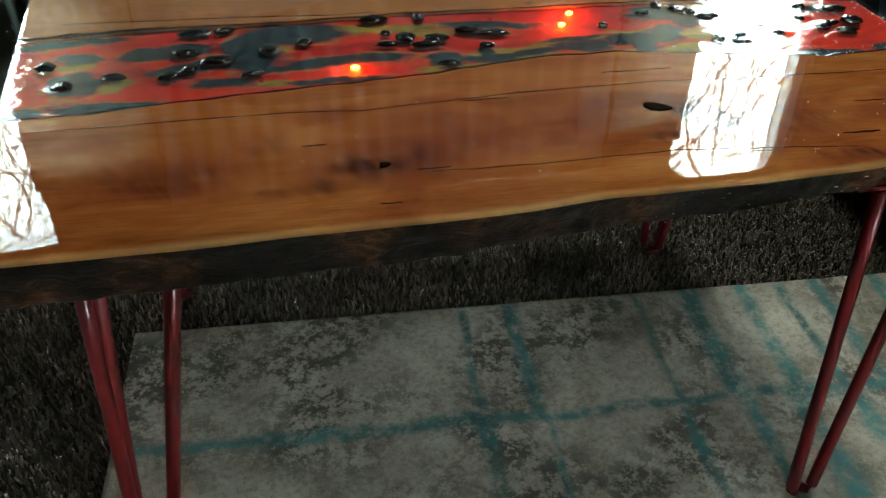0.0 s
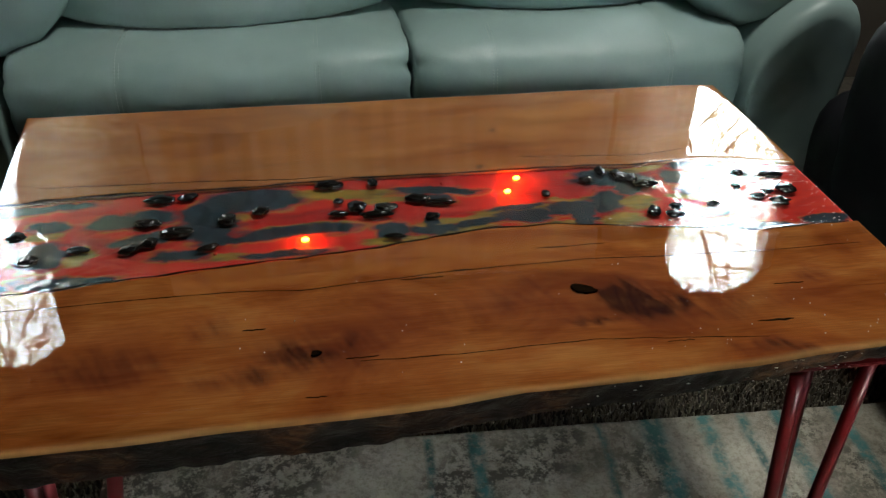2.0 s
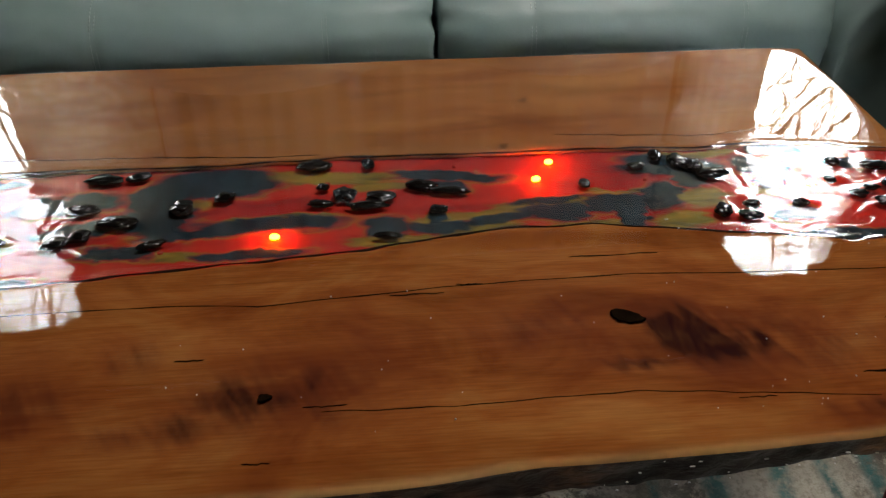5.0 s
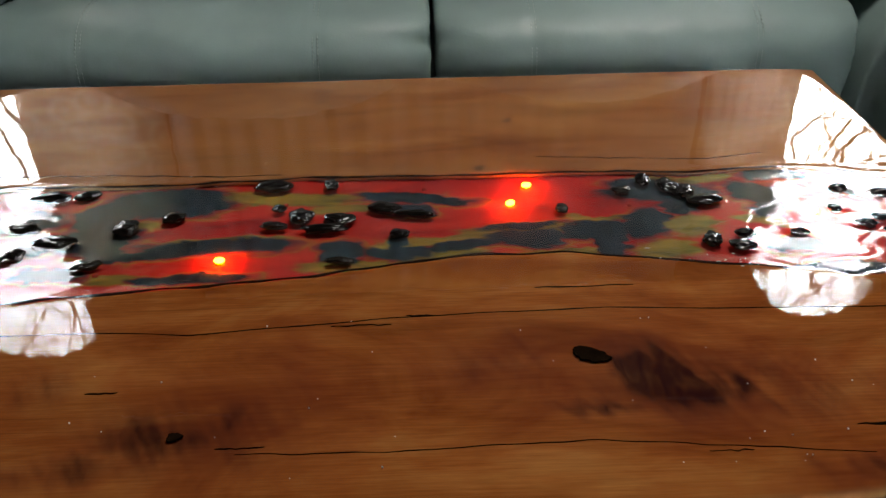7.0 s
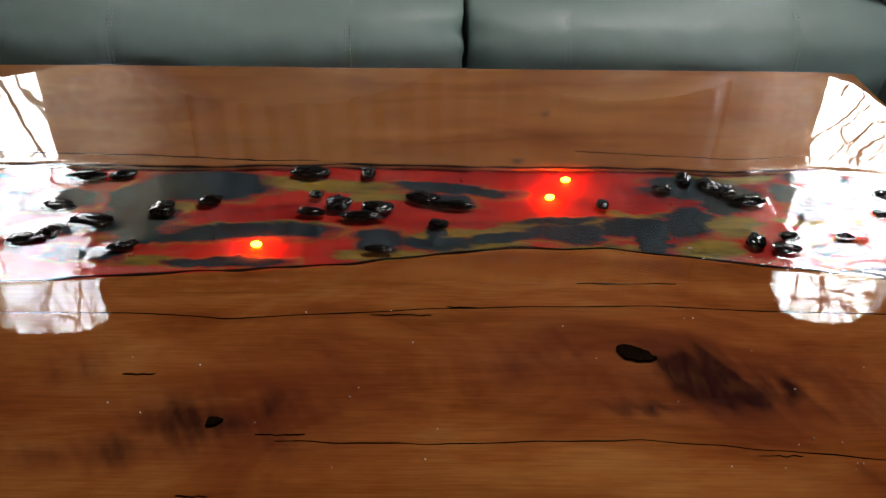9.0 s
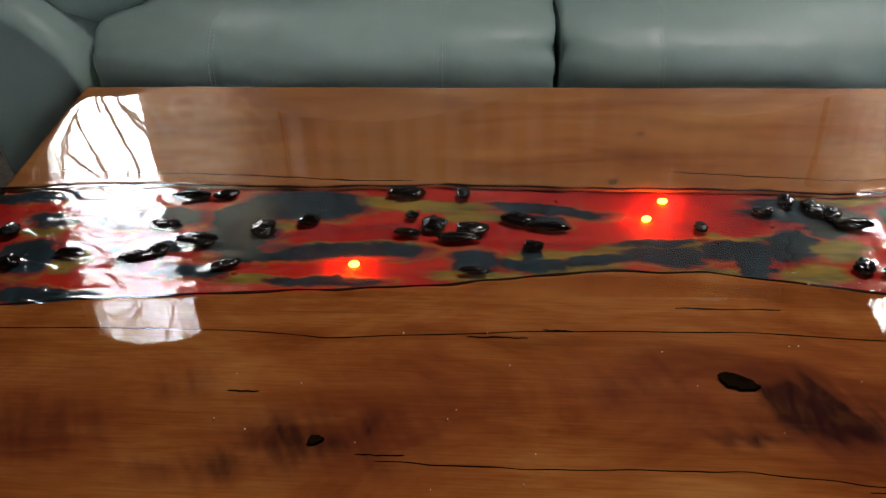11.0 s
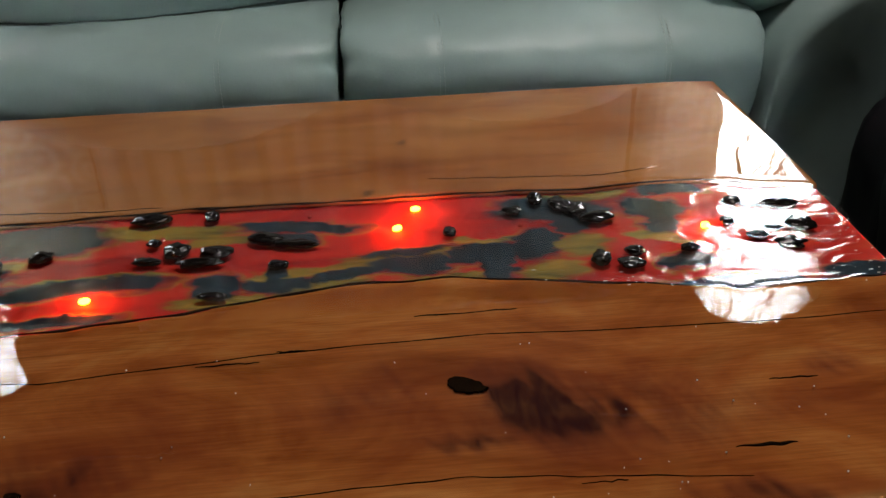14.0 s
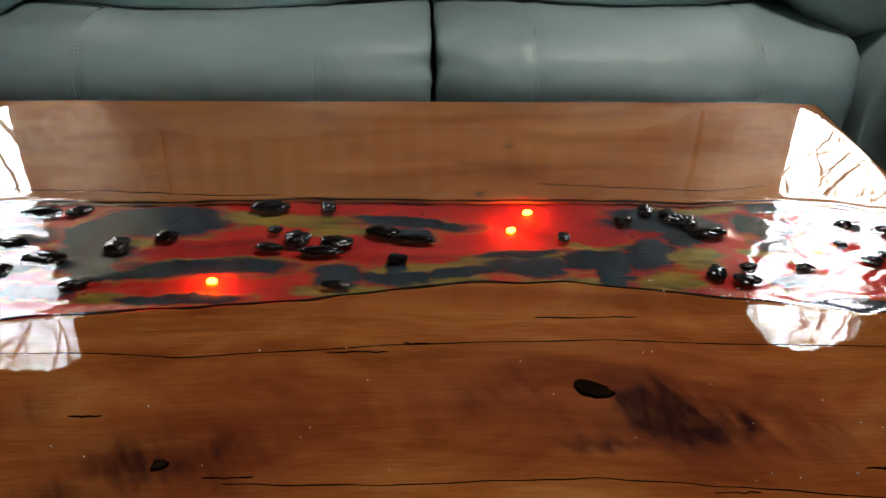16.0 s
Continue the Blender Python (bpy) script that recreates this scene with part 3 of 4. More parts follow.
def board(name, inner, outer, front, label):
    """A slab with live edges, lofted along the table."""
    n, m = 300, 70 if front else 44
    rows = []
    for i in range(n + 1):
        u = i / n
        y0, y1 = inner(end_x(u, -0.29)), outer(end_x(u, -0.29))
        s = 1 if y1 > y0 else -1
        row = []
        depth = 0.052 + 0.004 * wob(u * 9, 20.0)
        lip = 0.004
        row.append((y0 + s * 0.004, ZT - depth))
        row.append((y0 + s * 0.001, ZT - 0.02))
        row.append((y0, ZT - 0.004))
        row.append((y0 + s * 0.0012, ZT - 0.0008))
        for j in range(m + 1):
            f = j / m
            row.append((y0 + s * 0.003 + (y1 - s * lip - y0 - s * 0.003) * f, ZT))
        row.append((y1 - s * 0.0012, ZT - 0.0014))
        row.append((y1, ZT - 0.005))
        face = lerp(bark_depth, end_x(u, -0.56)) if front else depth * 0.86
        for f in (0.28, 0.45, 0.62, 0.8, 0.93, 1.0):
            inset = 0.001 + 0.007 * f + 0.004 * wob(u * 22, f * 2.2, 31.0) + 0.002 * wob(u * 80, f * 6, 3.0) + (0.004 if f == 1.0 else 0.0)
            row.append((y1 - s * max(0.0005, inset), ZT - face * f + 0.0015 * f * wob(u * 26, 40.0)))
        row.append((y1 - s * (0.036 if front else 0.012), ZT - depth))
        rows.append([(end_x(u, y), y, z) for y, z in row])
    bm, grid = sheet(rows, True, ("stain", "sap"))
    st, sp = bm.verts.layers.float["stain"], bm.verts.layers.float["sap"]
    k0, k1 = 3, 4 + m
    for row in grid:
        for k, v in enumerate(row):
            v[st] = stain_at(v.co.x, v.co.y)
            if not front:
                v[sp] = 0.32 + 0.20 * wob(v.co.x * 5, v.co.y * 22, 8.0)
            else:
                d = v.co.y - front_y(v.co.x)
                v[sp] = max(0.0, 0.5 - d / 0.010) if k <= k1 + 2 else 0.0
    bm.verts.index_update()
    width = len(grid[0])
    for f in bm.faces:
        ks = [v.index % width for v in f.verts]
        f.material_index = 0 if min(ks) >= k0 - 1 and max(ks) <= k1 + 2 else 1
        f.smooth = True
    for row in (grid[0], grid[-1]):
        f = bm.faces.new(row)
        f.material_index = 1
    return tpart(name, bm, [WOOD, SIDE], None, label)


board("slab", far_y, back_y, False, "narrow cherry-brown wooden slab")
board("slab", near_y, front_y, True, "wide cherry-brown wooden slab with dark knots and live edge")

# pigment patches in the resin: centre, half length, half width, turn
slate_west = ((-0.166, -0.236, 0.052, 0.0235, -1), (-0.208, -0.287, 0.031, 0.028, -32), (-0.216, -0.256, 0.023, 0.024, 54), (-0.115, -0.303, 0.064, 0.0105, 1), (-0.126, -0.344, 0.045, 0.0065, 1),
              (-0.374, -0.266, 0.022, 0.011, 1), (-0.369, -0.320, 0.024, 0.0265, 1), (-0.336, -0.370, 0.052, 0.0115, -3), (-0.235, -0.334, 0.030, 0.0095, -5), (-0.390, -0.228, 0.060, 0.009, 5),
              (-0.42, -0.372, 0.03, 0.012, 0), (-0.29, -0.262, 0.045, 0.016, 6), (-0.27, -0.30, 0.035, 0.012, 12), (-0.18, -0.315, 0.04, 0.006, 4))
slate_mid = ((0.035, -0.239, 0.052, 0.0075, -9), (0.031, -0.257, 0.026, 0.009, -9), (-0.019, -0.316, 0.017, 0.017, -2), (0.022, -0.318, 0.028, 0.0085, -5), (0.024, -0.302, 0.010, 0.0085, 10),
             (0.072, -0.311, 0.029, 0.0062, 8), (0.124, -0.302, 0.035, 0.0125, -3), (0.178, -0.294, 0.028, 0.015, 0), (0.187, -0.316, 0.013, 0.0185, -2), (0.218, -0.286, 0.018, 0.0225, -7), (0.12, -0.284, 0.034, 0.004, 4))
slate_east = ((0.238, -0.238, 0.047, 0.019, -8), (0.253, -0.264, 0.017, 0.014, 12), (0.320, -0.246, 0.029, 0.0165, -19), (0.320, -0.268, 0.016, 0.015, -19),
              (0.344, -0.216, 0.030, 0.0095, -3), (0.322, -0.322, 0.022, 0.011, 15), (0.358, -0.355, 0.061, 0.008, -3), (0.442, -0.349, 0.024, 0.009, 3), (0.41, -0.245, 0.02, 0.008, 0))
ochre_west = ((-0.192, -0.269, 0.026, 0.0075, -3), (-0.186, -0.341, 0.018, 0.008, -4), (-0.332, -0.324, 0.016, 0.013, 61), (-0.375, -0.282, 0.02, 0.006, 0), (-0.11, -0.293, 0.05, 0.004, 2))
ochre_mid = ((-0.068, -0.235, 0.055, 0.010, -6), (-0.022, -0.252, 0.025, 0.007, 5), (-0.014, -0.333, 0.036, 0.0065, 1), (0.104, -0.295, 0.052, 0.009, 8), (0.146, -0.323, 0.033, 0.0055, -3),
             (0.035, -0.306, 0.035, 0.008, 6), (0.06, -0.322, 0.035, 0.006, 8))
ochre_east = ((0.228, -0.322, 0.026, 0.0115, -1), (0.254, -0.291, 0.022, 0.013, 10), (0.238, -0.220, 0.020, 0.0045, 3), (0.180, -0.276, 0.028, 0.005, -3), (0.280, -0.220, 0.028, 0.006, 8),
              (0.329, -0.292, 0.013, 0.005, -31), (0.31, -0.285, 0.02, 0.006, -10))


def patch_field(patches, x, y, soft):
    v = 0.0
    wx = x + 0.0105 * wob(x * 40, y * 80, 1.0) + 0.0060 * wob(x * 110, y * 190, 6.0) + 0.002 * wob(x * 260, y * 400, 3.0)
    wy = y + 0.0058 * wob(x * 36, y * 80, 7.0) + 0.0032 * wob(x * 120, y * 210, 2.0) + 0.0010 * wob(x * 260, y * 420, 9.0)
    for cx, cy, a, b, turn in patches:
        dx, dy = wx - cx, wy - cy
        if abs(dx) > 0.09 or abs(dy) > 0.06:
            continue
        c, s = math.cos(radians(turn)), math.sin(radians(turn))
        p, q = abs(dx * c + dy * s) / a, abs(dy * c - dx * s) / b
        v = max(v, (1.0 - (p ** 2.6 + q ** 2.4) ** 0.4) / soft + 0.5)
    v = min(1.0, max(0.0, v))
    return v * v * (3 - 2 * v)


nx, ny = 460, 64
rows = []
for i in range(nx + 1):
    u = i / nx
    xm = end_x(u, -0.29)
    a, b = far_y(xm) + 0.004, near_y(xm) - 0.004
    rows.append([(end_x(u, a + (b - a) * j / ny), a + (b - a) * j / ny, ZT - 0.0045) for j in range(ny + 1)])
bm, grid = sheet(rows, False, ("slate", "ochre"))
sl, oc = bm.verts.layers.float["slate"], bm.verts.layers.float["ochre"]
for row in grid:
    for v in row:
        x, y = v.co.x, v.co.y
        v[sl] = patch_field(slate_west + slate_mid + slate_east, x, y, 0.75)
        v[oc] = 0.9 * patch_field(ochre_west + ochre_mid + ochre_east, x, y, 1.1)
        v.co.z += 0.0012 * v[sl]
ext = bmesh.ops.extrude_edge_only(bm, edges=[e for e in bm.edges if e.is_boundary])
for g in ext["geom"]:
    if isinstance(g, bmesh.types.BMVert):
        g.co.z = ZT - 0.045
river = tpart("resin_river", bm, LAVA, None, "red, slate and ochre marbled resin river", True)


def ribbon(name, path, half, z, mat, thick=0.0008):
    """A thin dark seam that tapers to both ends."""
    n = len(path)
    top = []
    for i, (x, y) in enumerate(path):
        w = half * min(1.0, 6 * i / n + 0.15, 6 * (n - 1 - i) / n + 0.15) * max(0.12, 0.75 + 1.3 * wob(x * 40, y * 10, 9))
        top.append([(x, y - w, z - thick), (x, y - w * 0.6, z), (x, y + w * 0.6, z), (x, y + w, z - thick)])
    bm, _ = sheet(top)
    return tpart(name, bm, mat)


xs = [-0.44 + 0.9 * i / 160 for i in range(161)]
ribbon("bark_line", [(x, far_y(x) - 0.001) for x in xs if x < 0.452], 0.0015, ZT + 0.0004, BARK)
ribbon("bark_line", [(x, near_y(x) - 0.0008) for x in xs if x > -0.42], 0.0013, ZT + 0.0004, BARK)
west_bark = [(-0.443 + 0.15 * i / 40, far_y(-0.443 + 0.15 * i / 40) + 0.0005) for i in range(41)]
ribbon("bark_line", west_bark, 0.0046, ZT + 0.0006, BARK)
crack_1 = ((-0.41, -0.412), (-0.184, -0.407), (-0.116, -0.413), (-0.031, -0.406), (0.022, -0.401), (0.098, -0.398), (0.167, -0.397), (0.251, -0.402), (0.35, -0.405), (0.45, -0.402))
crack_2 = ((-0.066, -0.519), (0.023, -0.521), (0.071, -0.519), (0.145, -0.517), (0.213, -0.525), (0.292, -0.532))
crack_3 = ((-0.40, -0.188), (-0.235, -0.193), (-0.176, -0.197), (-0.116, -0.2015), (-0.078, -0.200))
crack_4 = ((0.144, -0.180), (0.217, -0.187), (0.29, -0.193), (0.343, -0.184))
for run, w in ((crack_1, 0.00042), (crack_2, 0.00038), (crack_3, 0.0006), (crack_4, 0.00034)):
    a, b = run[0][0], run[-1][0]
    ribbon("crack", [(a + (b - a) * i / 70, lerp(run, a + (b - a) * i / 70) + 0.0016 * wob(i * 0.25, w * 9e3)) for i in range(71)], w, ZT + 0.0005, HOLE)
for x0, x1, y, w in ((-0.166, -0.146, -0.466, 0.0011), (-0.078, -0.050, -0.5145, 0.0012), (0.290, 0.325, -0.5115, 0.0014), (-0.112, -0.095, -0.558, 0.001), (0.03, 0.05, -0.3995, 0.0012),
                     (0.12, 0.19, -0.372, 0.0007), (-0.02, 0.02, -0.408, 0.0010), (0.33, 0.36, -0.46, 0.0009), (0.20, 0.225, -0.528, 0.0008)):
    ribbon("crack", [(x0 + (x1 - x0) * i / 14, y + 0.0012 * wob(i * 0.4, x0 * 40)) for i in range(15)], w * 0.75, ZT + 0.0006, HOLE)


def knot(cx, cy, a, b, lean):
    """An open knot hole: a ragged dark blot, blunt at one end and drawn out at the other."""
    rings = []
    for f, z in ((1.0, 0.0008), (0.95, 0.0022), (0.6, 0.0024), (0.12, 0.0023)):
        ring = []
        for t in (k * math.tau / 64 for k in range(64)):
            r = f * (1 + 0.24 * wob(2.2 * math.cos(t), 2.2 * math.sin(t), cx * 30) + 0.16 * wob(6 * math.cos(t), 6 * math.sin(t), cx * 50))
            px = a * r * math.cos(t)
            ring.append((cx + px, cy + b * r * (0.78 - 0.34 * math.cos(t)) * math.sin(t) + lean * px, ZT + z))
        rings.append(ring)
    bm, grid = sheet(rings, True)
    bm.faces.new(grid[-1])
    tpart("knot", bm, HOLE, None, "black open knot hole")


knot(0.1490, -0.4465, 0.0125, 0.0080, -0.30)
knot(-0.102, -0.5055, 0.0046, 0.0040, 0.2)

# black slag pieces: centre, half length, half width, turn
slag_west = ((-0.189, -0.280, 0.010, 0.0105, -3), (-0.156, -0.266, 0.009, 0.0075, 15), (-0.236, -0.227, 0.010, 0.006, 25), (-0.264, -0.229, 0.016, 0.0075, 0), (-0.272, -0.276, 0.014, 0.008, -2),
             (-0.240, -0.297, 0.018, 0.0095, -7), (-0.266, -0.314, 0.010, 0.0075, 16), (-0.206, -0.330, 0.011, 0.0045, 25), (-0.399, -0.288, 0.010, 0.0095, 9), (-0.377, -0.332, 0.009, 0.009, 17),
             (-0.334, -0.318, 0.011, 0.0055, 3), (-0.282, -0.322, 0.012, 0.007, 27))
slag_mid = ((-0.082, -0.220, 0.0155, 0.0085, 0), (-0.034, -0.220, 0.006, 0.0085, 0), (-0.073, -0.256, 0.0055, 0.0045, 6), (-0.075, -0.282, 0.011, 0.0045, -3), (-0.054, -0.270, 0.010, 0.0105, -3),
            (-0.036, -0.288, 0.018, 0.0055, 0), (-0.024, -0.274, 0.013, 0.008, -5), (0.012, -0.260, 0.014, 0.0085, -9), (0.036, -0.270, 0.017, 0.0045, -7), (0.154, -0.268, 0.0055, 0.0065, -6),
            (-0.020, -0.332, 0.011, 0.0035, -3), (0.024, -0.298, 0.008, 0.0055, 4))
slag_east = ((0.206, -0.243, 0.008, 0.006, 0), (0.228, -0.226, 0.006, 0.0105, -6), (0.247, -0.238, 0.009, 0.0125, 20), (0.259, -0.246, 0.007, 0.011, -20), (0.270, -0.261, 0.014, 0.008, 4),
             (0.262, -0.318, 0.0075, 0.009, -4), (0.288, -0.312, 0.0075, 0.006, -9), (0.282, -0.327, 0.0105, 0.0065, -6), (0.384, -0.250, 0.008, 0.0065, -4), (0.370, -0.280, 0.006, 0.0055, -5),
             (0.420, -0.259, 0.015, 0.006, -8), (0.424, -0.290, 0.012, 0.0095, -5), (0.386, -0.302, 0.009, 0.0055, -10), (0.406, -0.315, 0.011, 0.0075, -5), (0.401, -0.294, 0.008, 0.0035, -8),
             (0.330, -0.312, 0.007, 0.004, -9))
SLAG = slag_west + slag_mid + slag_east
for k, (cx, cy, a, b, turn) in enumerate(SLAG):
    bm = bmesh.new()
    bmesh.ops.create_icosphere(bm, subdivisions=4, radius=1)
    for v in bm.verts:
        n = v.co.copy()
        d = 1 + 0.36 * noise.noise(n * 1.4 + Vector((k * 3.7, 0, 0))) + 0.15 * noise.noise(n * 3.0 + Vector((0, k * 5.1, 0))) + 0.025 * noise.noise(n * 7.0 + Vector((k, k, 2.0)))
        v.co *= d
    h = 0.0022 + 0.15 * min(a, b)
    bmesh.ops.transform(bm, verts=bm.verts, matrix=pose(cx, cy, ZT + 0.0005, 0, 0, turn) @ Matrix.Diagonal((a * 0.97, b * 0.95, h, 1)))
    tpart("slag_piece", bm, STONE, None, "glossy black slag lump" if k == 0 else "", True)

# fairy lights set in the resin
lit = ((-0.110, -0.324), (0.130, -0.226), (0.114, -0.254), (0.353, -0.280))
dark = ((-0.199, -0.336), (-0.070, -0.244), (0.156, -0.256), (0.211, -0.259), (0.094, -0.322), (0.044, -0.224), (0.279, -0.316))
for pts, mt, size in ((lit, LIT, 1.0), (dark, UNLIT, 0.6)):
    for k, (cx, cy) in enumerate(pts):
        bm = bmesh.new()
        bmesh.ops.create_icosphere(bm, subdivisions=2, radius=1, matrix=pose(cx, cy, ZT - (0.0018 if mt is LIT else 0.0042), 0, 0, 20 * k) @ Matrix.Diagonal((0.0042 * size, 0.0034 * size, 0.0018, 1)))
        tpart("fairy_light", bm, mt, None, "glowing orange fairy light" if mt is LIT else "unlit fairy light", True)

# the clear flood coat over wood, river and slag, with creases where it ran along the banks and round the slag
nx, ny = 560, 430
rows = []
for i in range(nx + 1):
    u = i / nx
    xm = end_x(u, -0.29)
    a, b = back_y(xm) - 0.001, front_y(xm) + 0.001
    row = []
    for j in range(ny + 1):
        y = a + (b - a) * j / ny
        x = end_x(u, y)
        z = ZT + 0.0014 + 0.00028 * wob(x * 6, y * 7, 3.3) + 0.00002 * wob(x * 55, y * 55, 8.3)
        fy, ny_ = far_y(x), near_y(x)
        inside = min(fy - y, y - ny_)
        if -0.02 < inside:
            f = min(1.0, max(0.0, (inside + 0.006) / 0.012))
            z += f * (0.00016 * wob(x * 34, y * 46, 7.7) + 0.00008 * wob(x * 95, y * 120, 2.2)) - 0.0003 * f
            z += 0.0006 * math.exp(-((inside + 0.001) / 0.004) ** 2) * (0.5 + wob(x * 20, 4.0))
            near_end = min(1.0, max(0.0, (abs(x - 0.01) - 0.24) / 0.06))
            if near_end:
                z -= 0.0006 * near_end * math.exp(-((y - fy + 0.003 * wob(x * 26, 17.0)) / 0.0020) ** 2)
                z -= 0.0005 * near_end * math.exp(-((y - ny_ + 0.007 * wob(x * 42, 19.0)) / 0.0018) ** 2)
                if inside > 0:
                    z -= 0.00026 * near_end * math.exp(-((wob(x * 24, y * 52, 11.0) - 0.08) / 0.055) ** 2)
        edge = min(j, ny - j) * (a - b) / ny
        z -= 0.0004 * math.exp(-edge / 0.006) + 0.0009 * math.exp(-min(u, 1 - u) * 0.91 / 0.004)
        row.append([x, y, z])
    rows.append(row)
pts = np.array(rows)
for cx, cy, a, b, turn in SLAG:
    c, s = math.cos(radians(turn)), math.sin(radians(turn))
    dx, dy = pts[:, :, 0] - cx, pts[:, :, 1] - cy
    p, q = (dx * c + dy * s) / (a + 0.004), (dy * c - dx * s) / (b + 0.004)
    pts[:, :, 2] += 0.0007 * np.exp(-(p * p + q * q) ** 1.5)
bm, _ = sheet([[tuple(p) for p in row] for row in pts.tolist()])
coat = tpart("resin_coat", bm, CLEAR, None, "thick glossy clear resin coat", True)
for poly in coat.data.polygons[:1]:
    if poly.normal.z < 0:
        coat.data.flip_normals()
coat.visible_shadow = False


# white specks: dust nibs cured into the coat, and glints painted as matt beads
rnd = random.Random(9)
bm = bmesh.new()
for k in range(46):
    u = rnd.random() ** 0.5
    x, y = -0.42 + 0.86 * u, rnd.uniform(-0.54, -0.40)
    r = rnd.uniform(0.0003, 0.0007)
    bmesh.ops.create_icosphere(bm, subdivisions=1, radius=r, matrix=Matrix.Translation((x, y, ZT + 0.0016)))
# white beads in place of resin glints along the near bank and east end
for k in range(70):
    if k < 45:
        x = 0.20 + 0.25 * rnd.random() ** 0.7
        y = near_y(x) + rnd.gauss(0.002, 0.005)
    else:
        y = rnd.uniform(-0.36, -0.22)
        x = end_x(1.0, y) - 0.007 - abs(rnd.gauss(0.0, 0.009))
    bmesh.ops.create_icosphere(bm, subdivisions=1, radius=rnd.uniform(0.0003, 0.0007), matrix=Matrix.Translation((x, y, ZT + 0.0018)) @ Matrix.Diagonal((rnd.uniform(0.8, 3.0), 0.8, 0.5, 1)))
# white beads in place of resin glints on the front bark face
for k in range(70):
    x = 0.44 - 0.34 * rnd.random() ** 1.8
    drop = rnd.uniform(0.15, 0.95) * lerp(bark_depth, x)
    bmesh.ops.create_icosphere(bm, subdivisions=1, radius=rnd.uniform(0.0003, 0.0008), matrix=Matrix.Translation((x, front_y(x) + 0.0035 * drop / 0.03 - 0.001, ZT - drop)) @ Matrix.Diagonal((rnd.uniform(0.8, 4.0), 1, 0.6, 1)))
tagged(tpart("dust_glint", bm, WHITE, None, "tiny white specks for dust nibs and painted resin glints", True), kind="stuff")


def hairpin_leg(foot, tops):
    leg = part("leg", box(bmesh.new(), (min(t[0] for t in tops) - 0.02, min(t[1] for t in tops) + 0.003, 0.4245), (max(t[0] for t in tops) + 0.02, max(t[1] for t in tops) + 0.012, 0.4285), 0.001), RED, table, "red painted hairpin leg")
    leg.data.transform(Matrix.Translation(-TABLE_AT))
    fx, fy = foot
    mid = Vector((sum(t[0] for t in tops) / 3, sum(t[1] for t in tops) / 3, 0))
    for tx, ty in tops:
        d = (Vector((tx, ty, 0)) - mid).normalized() * 0.014
        path = [(tx, ty, 0.425)] + [(tx + (fx + d.x - tx) * f, ty + (fy + d.y - ty) * f, 0.425 + (0.022 - 0.425) * f) for f in (0.3, 0.6, 0.85, 1.0)]
        path += [(fx + d.x * 0.7, fy + d.y * 0.7, 0.012), (fx, fy, 0.0085)]
        bm = tube(path, 0.0068, 12)
        bmesh.ops.translate(bm, verts=bm.verts, vec=-TABLE_AT)
        part("rod", bm, RED, leg, smooth=True)


hairpin_leg((0.366, -0.535), ((0.334, -0.528), (0.415, -0.515), (0.39, -0.46)))
hairpin_leg((-0.356, -0.530), ((-0.345, -0.540), (-0.275, -0.535), (-0.336, -0.530)))
hairpin_leg((0.358, -0.070), ((0.33, -0.06), (0.41, -0.07), (0.39, -0.13)))
hairpin_leg((-0.36, -0.070), ((-0.34, -0.06), (-0.41, -0.07), (-0.39, -0.13)))

# ---- sofa ----
sofa = thing("sofa", (0.03, 0.6, 0), "grey-green leather two-seat reclining sofa with stitched panels", "sofa")
SOFA_AT = Vector((0.03, 0.6, 0))


def spart(name, bm, mat, parent=None, label="", smooth=True):
    bmesh.ops.translate(bm, verts=bm.verts, vec=-SOFA_AT)
    return part(name, bm, mat, parent or sofa, label, smooth)


seat_profile = ((0.62, 0.42), (0.52, 0.443), (0.42, 0.458), (0.34, 0.470), (0.28, 0.474), (0.24, 0.470), (0.212, 0.458), (0.195, 0.440), (0.188, 0.417), (0.189, 0.390), (0.197, 0.355), (0.209, 0.31), (0.218, 0.25), (0.222, 0.16), (0.224, 0.07), (0.235, 0.045))


def smooth_line(pts, n):
    ts = np.linspace(0, len(pts) - 1, n)
    out = []
    p = [np.array(q) for q in pts]
    for t in ts:
        i = min(int(t), len(p) - 2)
        f = t - i
        a, b, c, d = p[max(i - 1, 0)], p[i], p[i + 1], p[min(i + 2, len(p) - 1)]
        out.append(0.5 * (2 * b + (c - a) * f + (2 * a - 5 * b + 4 * c - d) * f * f + (3 * b - a - 3 * c + d) * f ** 3))
    return out


